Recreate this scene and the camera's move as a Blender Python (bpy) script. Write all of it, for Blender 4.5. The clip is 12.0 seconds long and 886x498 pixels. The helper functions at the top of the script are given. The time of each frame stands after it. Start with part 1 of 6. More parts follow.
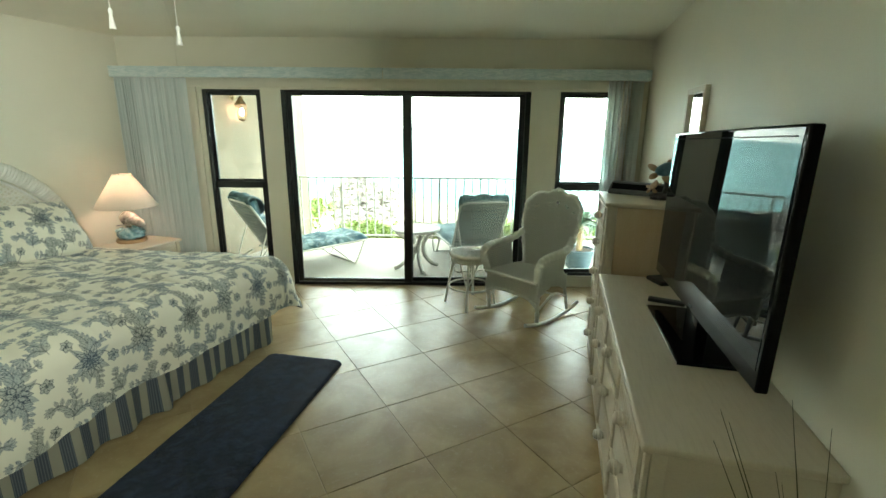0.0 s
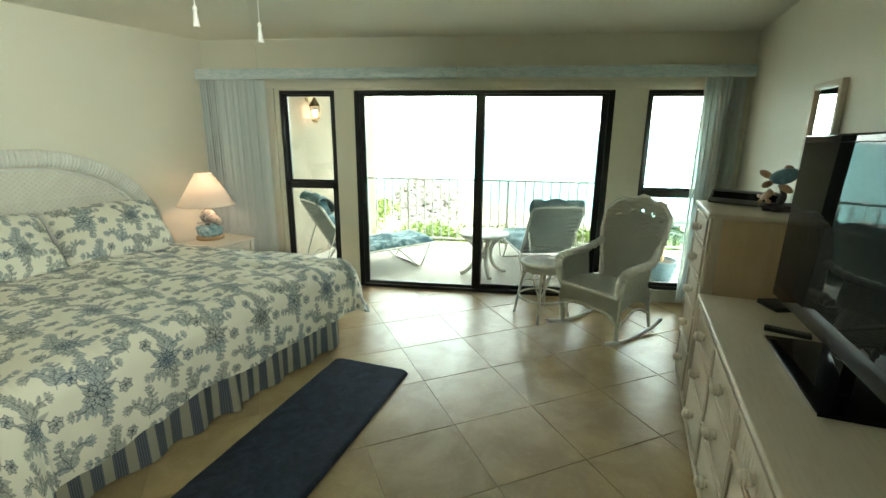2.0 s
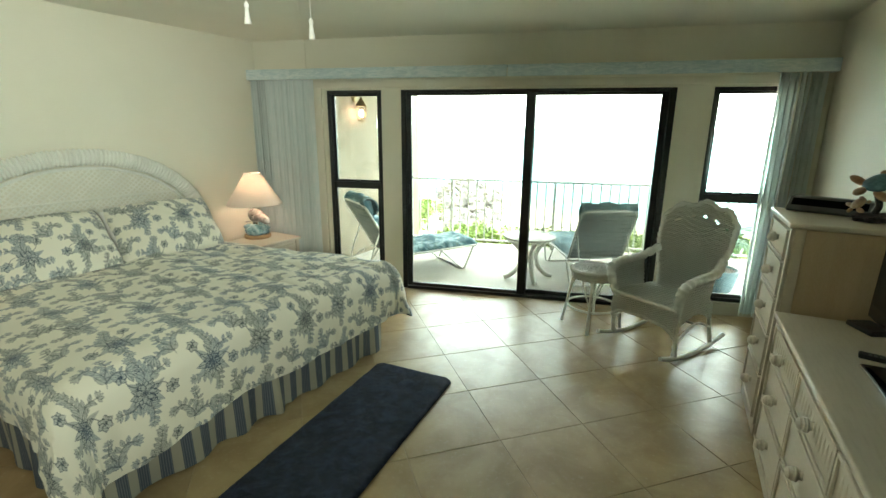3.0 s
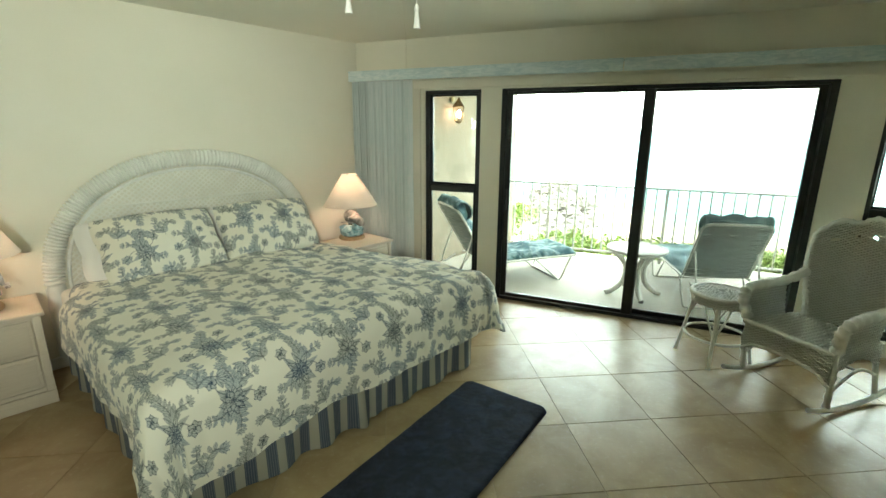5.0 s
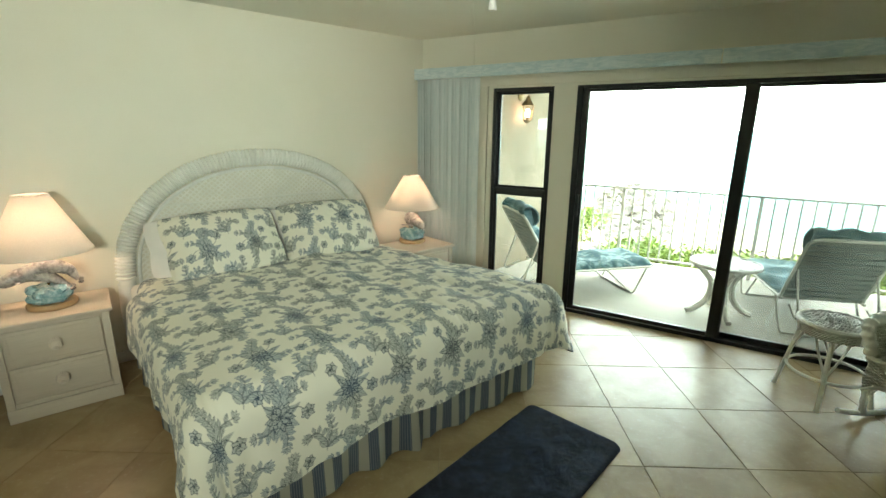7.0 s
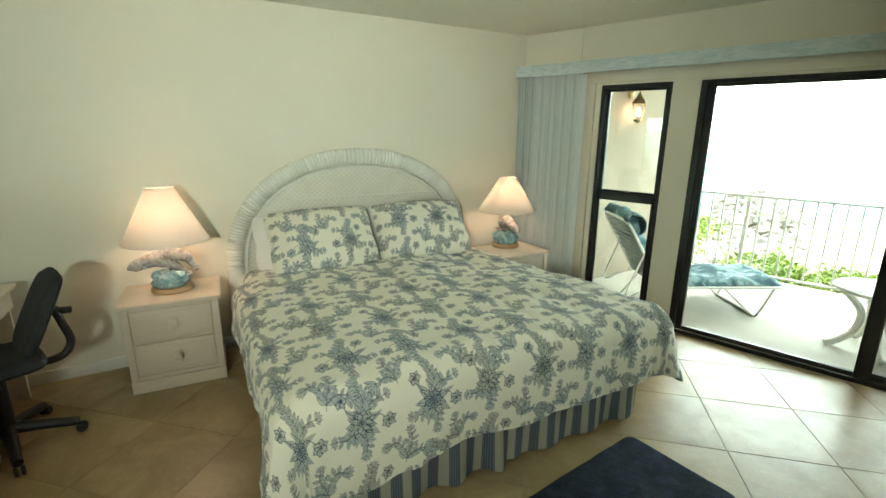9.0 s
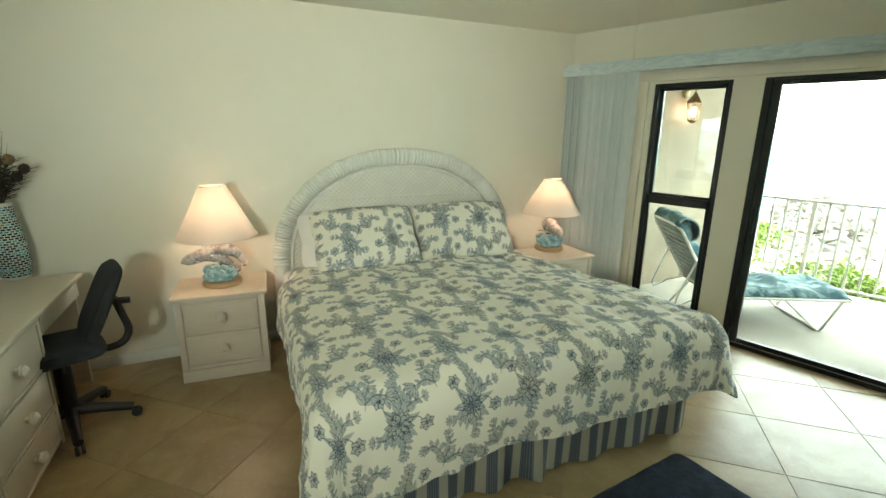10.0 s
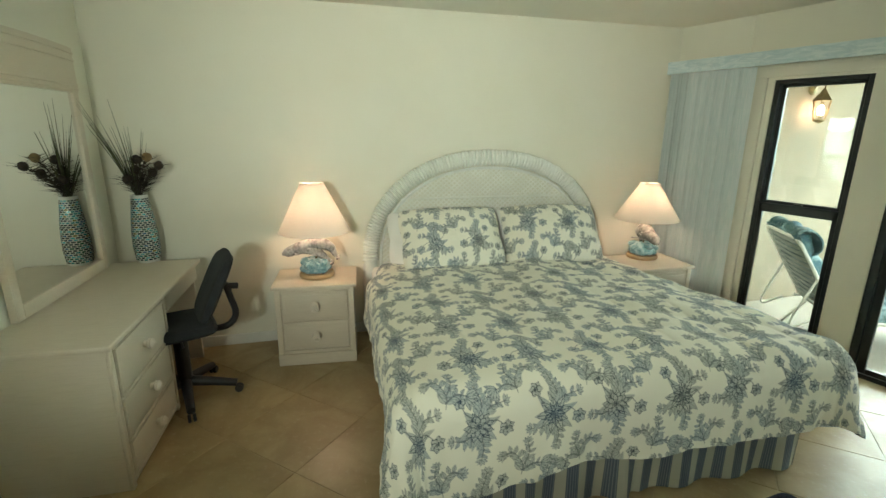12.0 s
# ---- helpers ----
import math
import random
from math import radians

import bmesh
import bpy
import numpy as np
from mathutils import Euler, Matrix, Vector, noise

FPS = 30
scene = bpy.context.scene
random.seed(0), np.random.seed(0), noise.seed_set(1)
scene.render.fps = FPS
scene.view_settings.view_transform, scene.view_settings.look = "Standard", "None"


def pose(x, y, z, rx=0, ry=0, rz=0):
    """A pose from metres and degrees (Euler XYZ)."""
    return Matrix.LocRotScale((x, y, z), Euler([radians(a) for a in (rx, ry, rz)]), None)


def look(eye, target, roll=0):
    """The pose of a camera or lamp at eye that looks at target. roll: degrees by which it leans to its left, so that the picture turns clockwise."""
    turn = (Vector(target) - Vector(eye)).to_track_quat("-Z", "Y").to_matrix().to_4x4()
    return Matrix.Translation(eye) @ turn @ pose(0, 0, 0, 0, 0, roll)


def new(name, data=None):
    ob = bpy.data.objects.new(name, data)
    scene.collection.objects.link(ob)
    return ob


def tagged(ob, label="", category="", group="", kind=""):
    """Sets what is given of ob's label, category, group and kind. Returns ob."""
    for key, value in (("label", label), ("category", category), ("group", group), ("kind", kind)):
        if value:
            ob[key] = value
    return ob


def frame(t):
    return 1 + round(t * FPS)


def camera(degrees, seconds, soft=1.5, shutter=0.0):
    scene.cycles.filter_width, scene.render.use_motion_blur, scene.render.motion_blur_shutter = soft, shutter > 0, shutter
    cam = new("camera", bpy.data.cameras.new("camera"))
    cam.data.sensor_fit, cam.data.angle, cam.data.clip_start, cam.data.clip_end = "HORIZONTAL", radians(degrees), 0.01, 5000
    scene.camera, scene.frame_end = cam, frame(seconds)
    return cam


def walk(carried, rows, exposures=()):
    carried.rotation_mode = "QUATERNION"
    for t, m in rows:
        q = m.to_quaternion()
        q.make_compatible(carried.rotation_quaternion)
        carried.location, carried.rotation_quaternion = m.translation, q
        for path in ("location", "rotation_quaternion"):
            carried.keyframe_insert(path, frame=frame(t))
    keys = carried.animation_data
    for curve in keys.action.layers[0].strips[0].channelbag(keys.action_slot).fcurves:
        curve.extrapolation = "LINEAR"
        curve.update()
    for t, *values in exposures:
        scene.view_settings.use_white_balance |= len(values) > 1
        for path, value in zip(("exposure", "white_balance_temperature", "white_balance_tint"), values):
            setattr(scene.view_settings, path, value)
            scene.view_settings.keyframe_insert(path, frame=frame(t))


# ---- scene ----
EXPO = [(0.0, 1.28, 6300, -8), (12.0, 1.28, 6300, -8)]
cam = camera(87.2, 12.0)
PATH = [
    (0, (0.023, 0.138, 1.7), (0.013, 2.074, 1.198), 0.5),
    (0.5, (0.003, 0.168, 1.7), (-0.05, 2.103, 1.198), 0.5),
    (1, (-0.022, 0.211, 1.699), (-0.125, 2.145, 1.198), 0.6),
    (1.5, (-0.051, 0.265, 1.7), (-0.227, 2.194, 1.199), 0.5),
    (2, (-0.086, 0.325, 1.699), (-0.35, 2.243, 1.199), 0.5),
    (2.5, (-0.124, 0.379, 1.7), (-0.485, 2.281, 1.2), 0.5),
    (3, (-0.157, 0.438, 1.702), (-0.588, 2.325, 1.199), 0.5),
    (5, (-0.298, 0.671, 1.7), (-1.084, 2.44, 1.199), 0.4),
    (5.5, (-0.336, 0.725, 1.7), (-1.177, 2.468, 1.197), 0.4),
    (6, (-0.363, 0.784, 1.7), (-1.26, 2.499, 1.196), 0.4),
    (6.5, (-0.398, 0.831, 1.7), (-1.345, 2.519, 1.196), 0.5),
    (7, (-0.423, 0.874, 1.701), (-1.437, 2.522, 1.197), 0.5),
    (7.2, (-0.434, 0.887, 1.702), (-1.469, 2.521, 1.195), 0.6),
    (9, (-0.515, 0.986, 1.697), (-1.84, 2.396, 1.191), 0.5),
    (9.5, (-0.534, 0.996, 1.695), (-1.918, 2.349, 1.19), 0.6),
    (10, (-0.543, 1.002, 1.696), (-1.989, 2.287, 1.19), 0.6),
    (10.5, (-0.549, 0.996, 1.694), (-2.06, 2.206, 1.19), 0.6),
    (11, (-0.549, 1.0, 1.694), (-2.109, 2.146, 1.19), 0.5),
    (11.5, (-0.555, 0.995, 1.696), (-2.16, 2.077, 1.191), 0.5),
    (12, (-0.563, 0.989, 1.698), (-2.217, 1.992, 1.192), 0.5),
]
walk(cam, [(t, look(eye, target, roll)) for t, eye, target, roll in PATH], EXPO)

# ---- world and light ----
world = bpy.data.worlds.new("sky")
scene.world = world
world.use_nodes = True
wt = world.node_tree
sky = wt.nodes.new("ShaderNodeTexSky")
sky.sky_type, sky.sun_disc = "NISHITA", False
sky.sun_elevation, sky.sun_rotation = radians(58), radians(25)
sky.dust_density, sky.air_density = 1.0, 1.0
# bright haze over the whole sky
haze = wt.nodes.new("ShaderNodeMix")
haze.data_type = "RGBA"
haze.inputs[0].default_value = 0.75
haze.inputs[7].default_value = (16.0, 16.6, 16.2, 1)
wt.links.new(sky.outputs["Color"], haze.inputs[6])
wt.links.new(haze.outputs[2], wt.nodes["Background"].inputs["Color"])
wt.nodes["Background"].inputs["Strength"].default_value = 0.52
sun = new("sun", bpy.data.lights.new("sun", "SUN"))
sun.data.energy, sun.data.angle, sun.data.color = 0.7, radians(15), (1.0, 0.95, 0.88)
sun.matrix_world = look((0, 0, 0), (-math.sin(radians(25)) * 0.6, -math.cos(radians(25)) * 0.6, -0.95))


# ---- node helpers ----
def material(name, rough=0.6, metal=0.0, color=(0.5, 0.5, 0.5)):
    m = bpy.data.materials.new(name)
    m.use_nodes = True
    b = m.node_tree.nodes["Principled BSDF"]
    b.inputs["Base Color"].default_value = (*color, 1)
    b.inputs["Roughness"].default_value = rough
    b.inputs["Metallic"].default_value = metal
    return m, m.node_tree, b


def node(t, kind, **inputs):
    n = t.nodes.new("ShaderNode" + kind)
    for k, v in inputs.items():
        key = int(k[1:]) if k[0] == "i" and k[1:].isdigit() else k.replace("_", " ")
        if isinstance(v, bpy.types.NodeSocket):
            t.links.new(v, n.inputs[key])
        else:
            n.inputs[key].default_value = v
    return n


def calc(t, op, a, b=0.0, c=0.0):
    n = t.nodes.new("ShaderNodeMath")
    n.operation = op
    for i, v in enumerate((a, b, c)):
        if isinstance(v, bpy.types.NodeSocket):
            t.links.new(v, n.inputs[i])
        else:
            n.inputs[i].default_value = v
    return n.outputs[0]


def vmath(t, op, a, b=(0, 0, 0)):
    n = t.nodes.new("ShaderNodeVectorMath")
    n.operation = op
    for i, v in enumerate((a, b)):
        if isinstance(v, bpy.types.NodeSocket):
            t.links.new(v, n.inputs[i])
        else:
            n.inputs[i].default_value = v
    return n.outputs["Value"] if op in ("LENGTH", "DOT_PRODUCT", "DISTANCE") else n.outputs[0]


def blend(t, fac, a, b):
    n = t.nodes.new("ShaderNodeMix")
    n.data_type = "RGBA"
    for i, v in ((0, fac), (6, a), (7, b)):
        if isinstance(v, bpy.types.NodeSocket):
            t.links.new(v, n.inputs[i])
        else:
            n.inputs[i].default_value = (*v, 1) if isinstance(v, tuple) and len(v) == 3 else v
    return n.outputs[2]


def step(t, value, low, high):
    n = node(t, "MapRange", i0=value, i1=low, i2=high)
    n.interpolation_type = "SMOOTHSTEP"
    return n.outputs[0]


def space(t, kind="Object", scale=(1, 1, 1)):
    c = t.nodes.new("ShaderNodeTexCoord")
    return vmath(t, "MULTIPLY", c.outputs[kind], scale)


def bump(t, b, height, strength=0.3, distance=0.002):
    n = node(t, "Bump", Strength=strength, Distance=distance, Height=height)
    t.links.new(n.outputs[0], b.inputs["Normal"])


def noisy(name, base, other, rough, scale=6.0, fine=60.0, depth=0.001, strength=0.3, metal=0.0, stretch=(1, 1, 1), spread=0.12, kind="Object"):
    """A plain surface with blotches at one scale and grain at another."""
    m, t, b = material(name, rough, metal)
    v = space(t, kind, stretch)
    n1 = node(t, "TexNoise", Vector=v, Scale=scale, Detail=4.0).outputs[0]
    n2 = node(t, "TexNoise", Vector=v, Scale=fine, Detail=3.0).outputs[0]
    mixed = calc(t, "ADD", calc(t, "MULTIPLY", n1, 0.65), calc(t, "MULTIPLY", n2, 0.35))
    t.links.new(blend(t, step(t, mixed, 0.35, 0.65), base, other), b.inputs["Base Color"])
    t.links.new(node(t, "MapRange", i0=n1, i1=0.3, i2=0.7, i3=rough - spread / 2, i4=rough + spread / 2).outputs[0], b.inputs["Roughness"])
    bump(t, b, n2, strength, depth)
    return m


# ---- materials ----
M = {}
M["wall"] = noisy("wall_paint", (0.74, 0.71, 0.59), (0.77, 0.74, 0.63), 0.55, 1.6, 140.0, 0.0012, 0.25)
M["ceiling"] = noisy("ceiling_paint", (0.74, 0.725, 0.625), (0.78, 0.765, 0.665), 0.8, 1.2, 90.0, 0.002, 0.3)
M["trim"] = noisy("trim_paint", (0.72, 0.68, 0.57), (0.76, 0.72, 0.61), 0.4, 3.0, 120.0, 0.0005, 0.15)
M["baseboard"] = noisy("baseboard_paint", (0.78, 0.77, 0.72), (0.82, 0.81, 0.76), 0.4, 3.0, 90.0, 0.0005, 0.15)
M["bronze"] = noisy("dark_aluminium", (0.012, 0.014, 0.014), (0.02, 0.023, 0.023), 0.35, 8.0, 200.0, 0.0003, 0.1)
M["track"] = noisy("track_metal", (0.35, 0.38, 0.4), (0.45, 0.48, 0.5), 0.35, 20.0, 200.0, 0.0003, 0.1, 0.8)
M["grout"] = noisy("grout", (0.34, 0.26, 0.15), (0.41, 0.32, 0.19), 0.85, 5.0, 120.0)
M["concrete"] = noisy("balcony_concrete", (0.30, 0.275, 0.23), (0.36, 0.335, 0.285), 0.8, 2.5, 70.0, 0.002, 0.4)
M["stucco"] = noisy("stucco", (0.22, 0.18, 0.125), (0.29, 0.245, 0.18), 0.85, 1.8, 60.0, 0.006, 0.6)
M["rail_paint"] = noisy("beige_painted_metal", (0.52, 0.50, 0.45), (0.60, 0.58, 0.52), 0.5, 6.0, 90.0, 0.0005, 0.15)
M["white_metal"] = noisy("white_painted_metal", (0.74, 0.73, 0.68), (0.80, 0.79, 0.74), 0.4, 6.0, 90.0, 0.0005, 0.15)
M["wicker"] = noisy("white_wicker", (0.74, 0.74, 0.68), (0.82, 0.82, 0.77), 0.5, 9.0, 160.0, 0.001, 0.4)
M["lattice"] = noisy("cream_cane", (0.78, 0.77, 0.68), (0.85, 0.84, 0.76), 0.55, 9.0, 160.0, 0.001, 0.3)
M["slat_plastic"] = noisy("slat_vinyl", (0.15, 0.17, 0.155), (0.20, 0.225, 0.205), 0.5, 7.0, 80.0, 0.0006, 0.2)
M["black_plastic"] = noisy("black_plastic", (0.012, 0.012, 0.013), (0.02, 0.02, 0.021), 0.45, 12.0, 300.0, 0.0004, 0.2)
M["black_gloss"] = noisy("black_gloss", (0.006, 0.006, 0.007), (0.008, 0.008, 0.009), 0.035, 4.0, 60.0, 0.0, 0.0, spread=0.02)
M["black_gloss"].node_tree.nodes["Principled BSDF"].inputs["Specular IOR Level"].default_value = 0.12
M["black_fabric"] = noisy("black_upholstery", (0.014, 0.016, 0.018), (0.03, 0.033, 0.036), 0.9, 12.0, 420.0, 0.001, 0.5)
M["chrome"] = noisy("chrome", (0.7, 0.7, 0.7), (0.75, 0.75, 0.75), 0.15, 4.0, 60.0, 0.0, 0.0, 1.0, spread=0.04)
M["brass"] = noisy("aged_brass", (0.16, 0.11, 0.05), (0.28, 0.20, 0.09), 0.4, 12.0, 90.0, 0.0005, 0.2, 0.9)
M["shell"] = noisy("shell_knob", (0.68, 0.60, 0.50), (0.75, 0.68, 0.58), 0.45, 20.0, 160.0, 0.0008, 0.3)
M["turned"] = noisy("wooden_base", (0.42, 0.27, 0.14), (0.52, 0.36, 0.20), 0.5, 5.0, 80.0, 0.001, 0.3, stretch=(1, 1, 12))
M["dolphin"] = noisy("grey_glazed_resin", (0.20, 0.19, 0.19), (0.52, 0.50, 0.47), 0.28, 14.0, 60.0, 0.001, 0.2)
M["wave"] = noisy("blue_glazed_resin", (0.20, 0.37, 0.42), (0.42, 0.57, 0.60), 0.28, 26.0, 90.0, 0.004, 0.5)
M["turtle_shell"] = noisy("blue_grey_glaze", (0.06, 0.13, 0.17), (0.12, 0.22, 0.27), 0.35, 25.0, 90.0, 0.002, 0.4)
M["turtle_skin"] = noisy("sandy_glaze", (0.30, 0.17, 0.09), (0.42, 0.27, 0.15), 0.4, 25.0, 90.0, 0.002, 0.4)
M["rockwork"] = noisy("dark_resin_rock", (0.03, 0.026, 0.024), (0.09, 0.07, 0.06), 0.6, 30.0, 120.0, 0.004, 0.6)
M["leaf"] = noisy("green_leaf", (0.15, 0.22, 0.03), (0.30, 0.38, 0.07), 0.5, 2.0, 30.0, 0.001, 0.2)
M["palm"] = noisy("palm_leaf", (0.06, 0.14, 0.07), (0.10, 0.20, 0.10), 0.4, 6.0, 50.0, 0.001, 0.2)
M["pot"] = noisy("glazed_pot", (0.06, 0.10, 0.12), (0.10, 0.15, 0.18), 0.3, 6.0, 50.0, 0.001, 0.2)
M["soil"] = noisy("soil", (0.04, 0.03, 0.02), (0.07, 0.05, 0.035), 0.95, 20.0, 90.0, 0.005, 0.6)
M["rock"] = noisy("shore_rock", (0.022, 0.017, 0.013), (0.23, 0.20, 0.165), 0.85, 0.9, 9.0, 0.04, 0.7)
M["earth"] = noisy("sandy_earth", (0.30, 0.25, 0.17), (0.40, 0.35, 0.25), 0.95, 0.5, 8.0, 0.03, 0.6)
M["reed"] = noisy("dried_reed", (0.035, 0.042, 0.014), (0.09, 0.10, 0.035), 0.7, 12.0, 200.0, 0.0005, 0.2)
M["plume"] = noisy("dark_plume", (0.018, 0.014, 0.01), (0.05, 0.036, 0.02), 0.8, 40.0, 200.0, 0.0005, 0.2)
M["pod"] = noisy("brown_pod", (0.12, 0.075, 0.03), (0.22, 0.15, 0.06), 0.6, 20.0, 200.0, 0.0005, 0.2)
M["grey_plastic"] = noisy("grey_plastic", (0.10, 0.10, 0.10), (0.14, 0.14, 0.14), 0.4, 20.0, 200.0, 0.0005, 0.2)
M["pillow_white"] = noisy("white_cotton", (0.76, 0.75, 0.70), (0.80, 0.79, 0.75), 0.9, 6.0, 500.0, 0.0006, 0.4)
M["cord"] = noisy("white_cord", (0.78, 0.77, 0.72), (0.84, 0.83, 0.78), 0.6, 20.0, 300.0, 0.0005, 0.2)
M["mulch"] = noisy("towel_teal", (0.05, 0.18, 0.22), (0.12, 0.30, 0.34), 0.95, 20.0, 300.0, 0.004, 0.6)


def pickled():
    """Whitewashed oak: pale paint in the wood with fine grey-tan grain along the longest way of the piece."""
    m, t, b = material("whitewashed_oak", 0.42)
    v = space(t, "Object", (1, 1, 1))
    big = node(t, "TexNoise", Vector=vmath(t, "MULTIPLY", v, (3, 3, 14)), Scale=2.0, Detail=3.0).outputs[0]
    grain = node(t, "TexNoise", Vector=vmath(t, "MULTIPLY", v, (90, 8, 200)), Scale=1.0, Detail=4.0, Roughness=0.7).outputs[0]
    f = calc(t, "ADD", calc(t, "MULTIPLY", step(t, grain, 0.42, 0.7), 0.34), calc(t, "MULTIPLY", big, 0.3))
    t.links.new(blend(t, f, (0.67, 0.595, 0.485), (0.54, 0.46, 0.36)), b.inputs["Base Color"])
    bump(t, b, grain, 0.10, 0.0006)
    return m


M["oak"] = pickled()
M["tan_side"] = noisy("tan_stained_side", (0.50, 0.37, 0.23), (0.57, 0.44, 0.29), 0.5, 2.0, 60.0, 0.0005, 0.2, stretch=(6, 6, 1))


def tile_material():
    m, t, b = material("beige_floor_tile", 0.2)
    v = space(t, "Object")
    r = t.nodes.new("ShaderNodeObjectInfo").outputs["Random"]
    off = node(t, "CombineXYZ", X=calc(t, "MULTIPLY", r, 37.0), Y=calc(t, "MULTIPLY", r, 91.0))
    v = vmath(t, "ADD", v, off.outputs[0])
    n1 = node(t, "TexNoise", Vector=v, Scale=3.5, Detail=6.0, Roughness=0.6, Distortion=0.6).outputs[0]
    n2 = node(t, "TexNoise", Vector=v, Scale=38.0, Detail=4.0).outputs[0]
    c = blend(t, step(t, n1, 0.3, 0.7), (0.40, 0.302, 0.155), (0.295, 0.21, 0.098))
    c = blend(t, calc(t, "MULTIPLY", step(t, n2, 0.55, 0.75), 0.35), c, (0.48, 0.39, 0.26))
    tint = node(t, "HueSaturation", Color=c, Value=calc(t, "MULTIPLY_ADD", r, 0.16, 0.92))
    t.links.new(tint.outputs[0], b.inputs["Base Color"])
    t.links.new(node(t, "MapRange", i0=n1, i1=0.3, i2=0.7, i3=0.30, i4=0.42).outputs[0], b.inputs["Roughness"])
    bump(t, b, n1, 0.06, 0.004)
    return m


M["tile"] = tile_material()


REPEAT, DOT = (0.62, 0.70), 0.002


class Cloth:
    """One repeat of a printed cloth, drawn with strokes and petals: fill is the pale wash, ink the dark drawing."""

    def __init__(self):
        self.n = (round(REPEAT[0] / DOT), round(REPEAT[1] / DOT))
        self.fill, self.ink = np.zeros(self.n), np.zeros(self.n)

    def patch(self, x, y, r):
        """The cells within r of a point, wrapped round the repeat, with their places from that point."""
        i0, j0, k = round(x / DOT), round(y / DOT), int(r / DOT) + 2
        i, j = np.arange(i0 - k, i0 + k + 1), np.arange(j0 - k, j0 + k + 1)
        return np.ix_(i % self.n[0], j % self.n[1]), (i * DOT - x)[:, None], (j * DOT - y)[None, :]

    def petal(self, x, y, turn, length, wide, wash=0.55, vein=True, hatch=0.0, weight=1.0):
        """A pointed petal or leaf from its foot at x, y, with outline, midrib and fine hatching."""
        at, dx, dy = self.patch(x, y, length)
        c, sn = math.cos(turn), math.sin(turn)
        u, v = (dx * c + dy * sn) / length, (-dx * sn + dy * c) / wide
        inside = (u > 0) & (u < 1)
        edge = np.where(inside, np.sin(np.pi * np.clip(u, 0, 1) ** 0.8), 0) * 0.5
        gap = (edge - np.abs(v)) * wide
        body = np.clip(gap / 0.0015 + 0.5, 0, 1) * inside
        line = body * np.clip(1 - np.abs(gap - 0.0010) / 0.0030, 0, 1)
        if vein:
            line = np.maximum(line, body * np.clip(1 - np.abs(v * wide) / 0.0024, 0, 1) * (u < 0.85))
        if hatch:
            line = np.maximum(line, body * hatch * (np.sin((u * length + np.abs(v) * wide * 0.9) * 1250) > 0.1))
        self.fill[at] = self.fill[at] * (1 - body) + wash * body
        self.ink[at] = self.ink[at] * (1 - body) + line * weight

    def stem(self, pts, r=0.0024):
        for p in bend(pts, 40):
            at, dx, dy = self.patch(p[0], p[1], 0.006)
            self.ink[at] = np.maximum(self.ink[at], np.clip((r + 0.0012 - np.sqrt(dx * dx + dy * dy)) / 0.0015, 0, 1) * 0.55)

    def disc(self, x, y, r, ink=0.8):
        at, dx, dy = self.patch(x, y, r)
        d = np.sqrt(dx * dx + dy * dy)
        body = np.clip((r - d) / 0.0015, 0, 1)
        mesh = (np.sin(dx * 1100) * np.sin(dy * 1100) > -0.25) * ink
        self.fill[at] = np.maximum(self.fill[at], body)
        self.ink[at] = self.ink[at] * (1 - body) + body * np.maximum(mesh, np.clip(1 - (r - d) / 0.0025, 0, 1))

    def star(self, x, y, r, turn):
        """A large open flower with two rings of pointed petals."""
        for k in range(9):
            self.petal(x, y, turn + k * math.tau / 9, r * (1 + 0.14 * math.sin(k * 2.1)), r * 0.46, 0.6, True, 0.46)
        for k in range(9):
            self.petal(x, y, turn + (k + 0.5) * math.tau / 9, r * 0.66, r * 0.34, 0.9, True, 0.6)
        self.disc(x, y, r * 0.25)

    def carnation(self, x, y, r, turn):
        """A full round flower of many small petals."""
        for ring, (share, count) in enumerate(((1.0, 11), (0.76, 9), (0.52, 7))):
            for k in range(count):
                a = turn + k * math.tau / count + ring * 0.3
                self.petal(x + 0.25 * r * math.cos(a), y + 0.25 * r * math.sin(a), a, r * share * 0.8, r * 0.40, 0.75, False, 0.5)
        self.disc(x, y, r * 0.2)

    def sprig(self, pts, count, leaf, wash=0.8, tip=True):
        """A curved stem with pairs of leaves that shorten to its tip."""
        line = bend(pts, count)
        for k in range(1, count):
            d = math.atan2(line[k][1] - line[k - 1][1], line[k][0] - line[k - 1][0])
            size = leaf * (1.1 - 0.55 * k / count)
            for side in (-1, 1):
                self.petal(line[k][0], line[k][1], d + side * 0.85, size, size * 0.52, wash, True, 0.5, 0.66)
        self.stem(pts)
        if tip:
            for k in range(5):
                self.petal(line[-1][0], line[-1][1], d + (k - 2) * 0.6, leaf * 0.62, leaf * 0.3, 0.7, False, 0.5, 0.7)

    def blossom(self, x, y, r, turn):
        for k in range(6):
            self.petal(x, y, turn + k * math.tau / 6, r, r * 0.85, 0.7, False, 0.5)
        self.disc(x, y, r * 0.28)


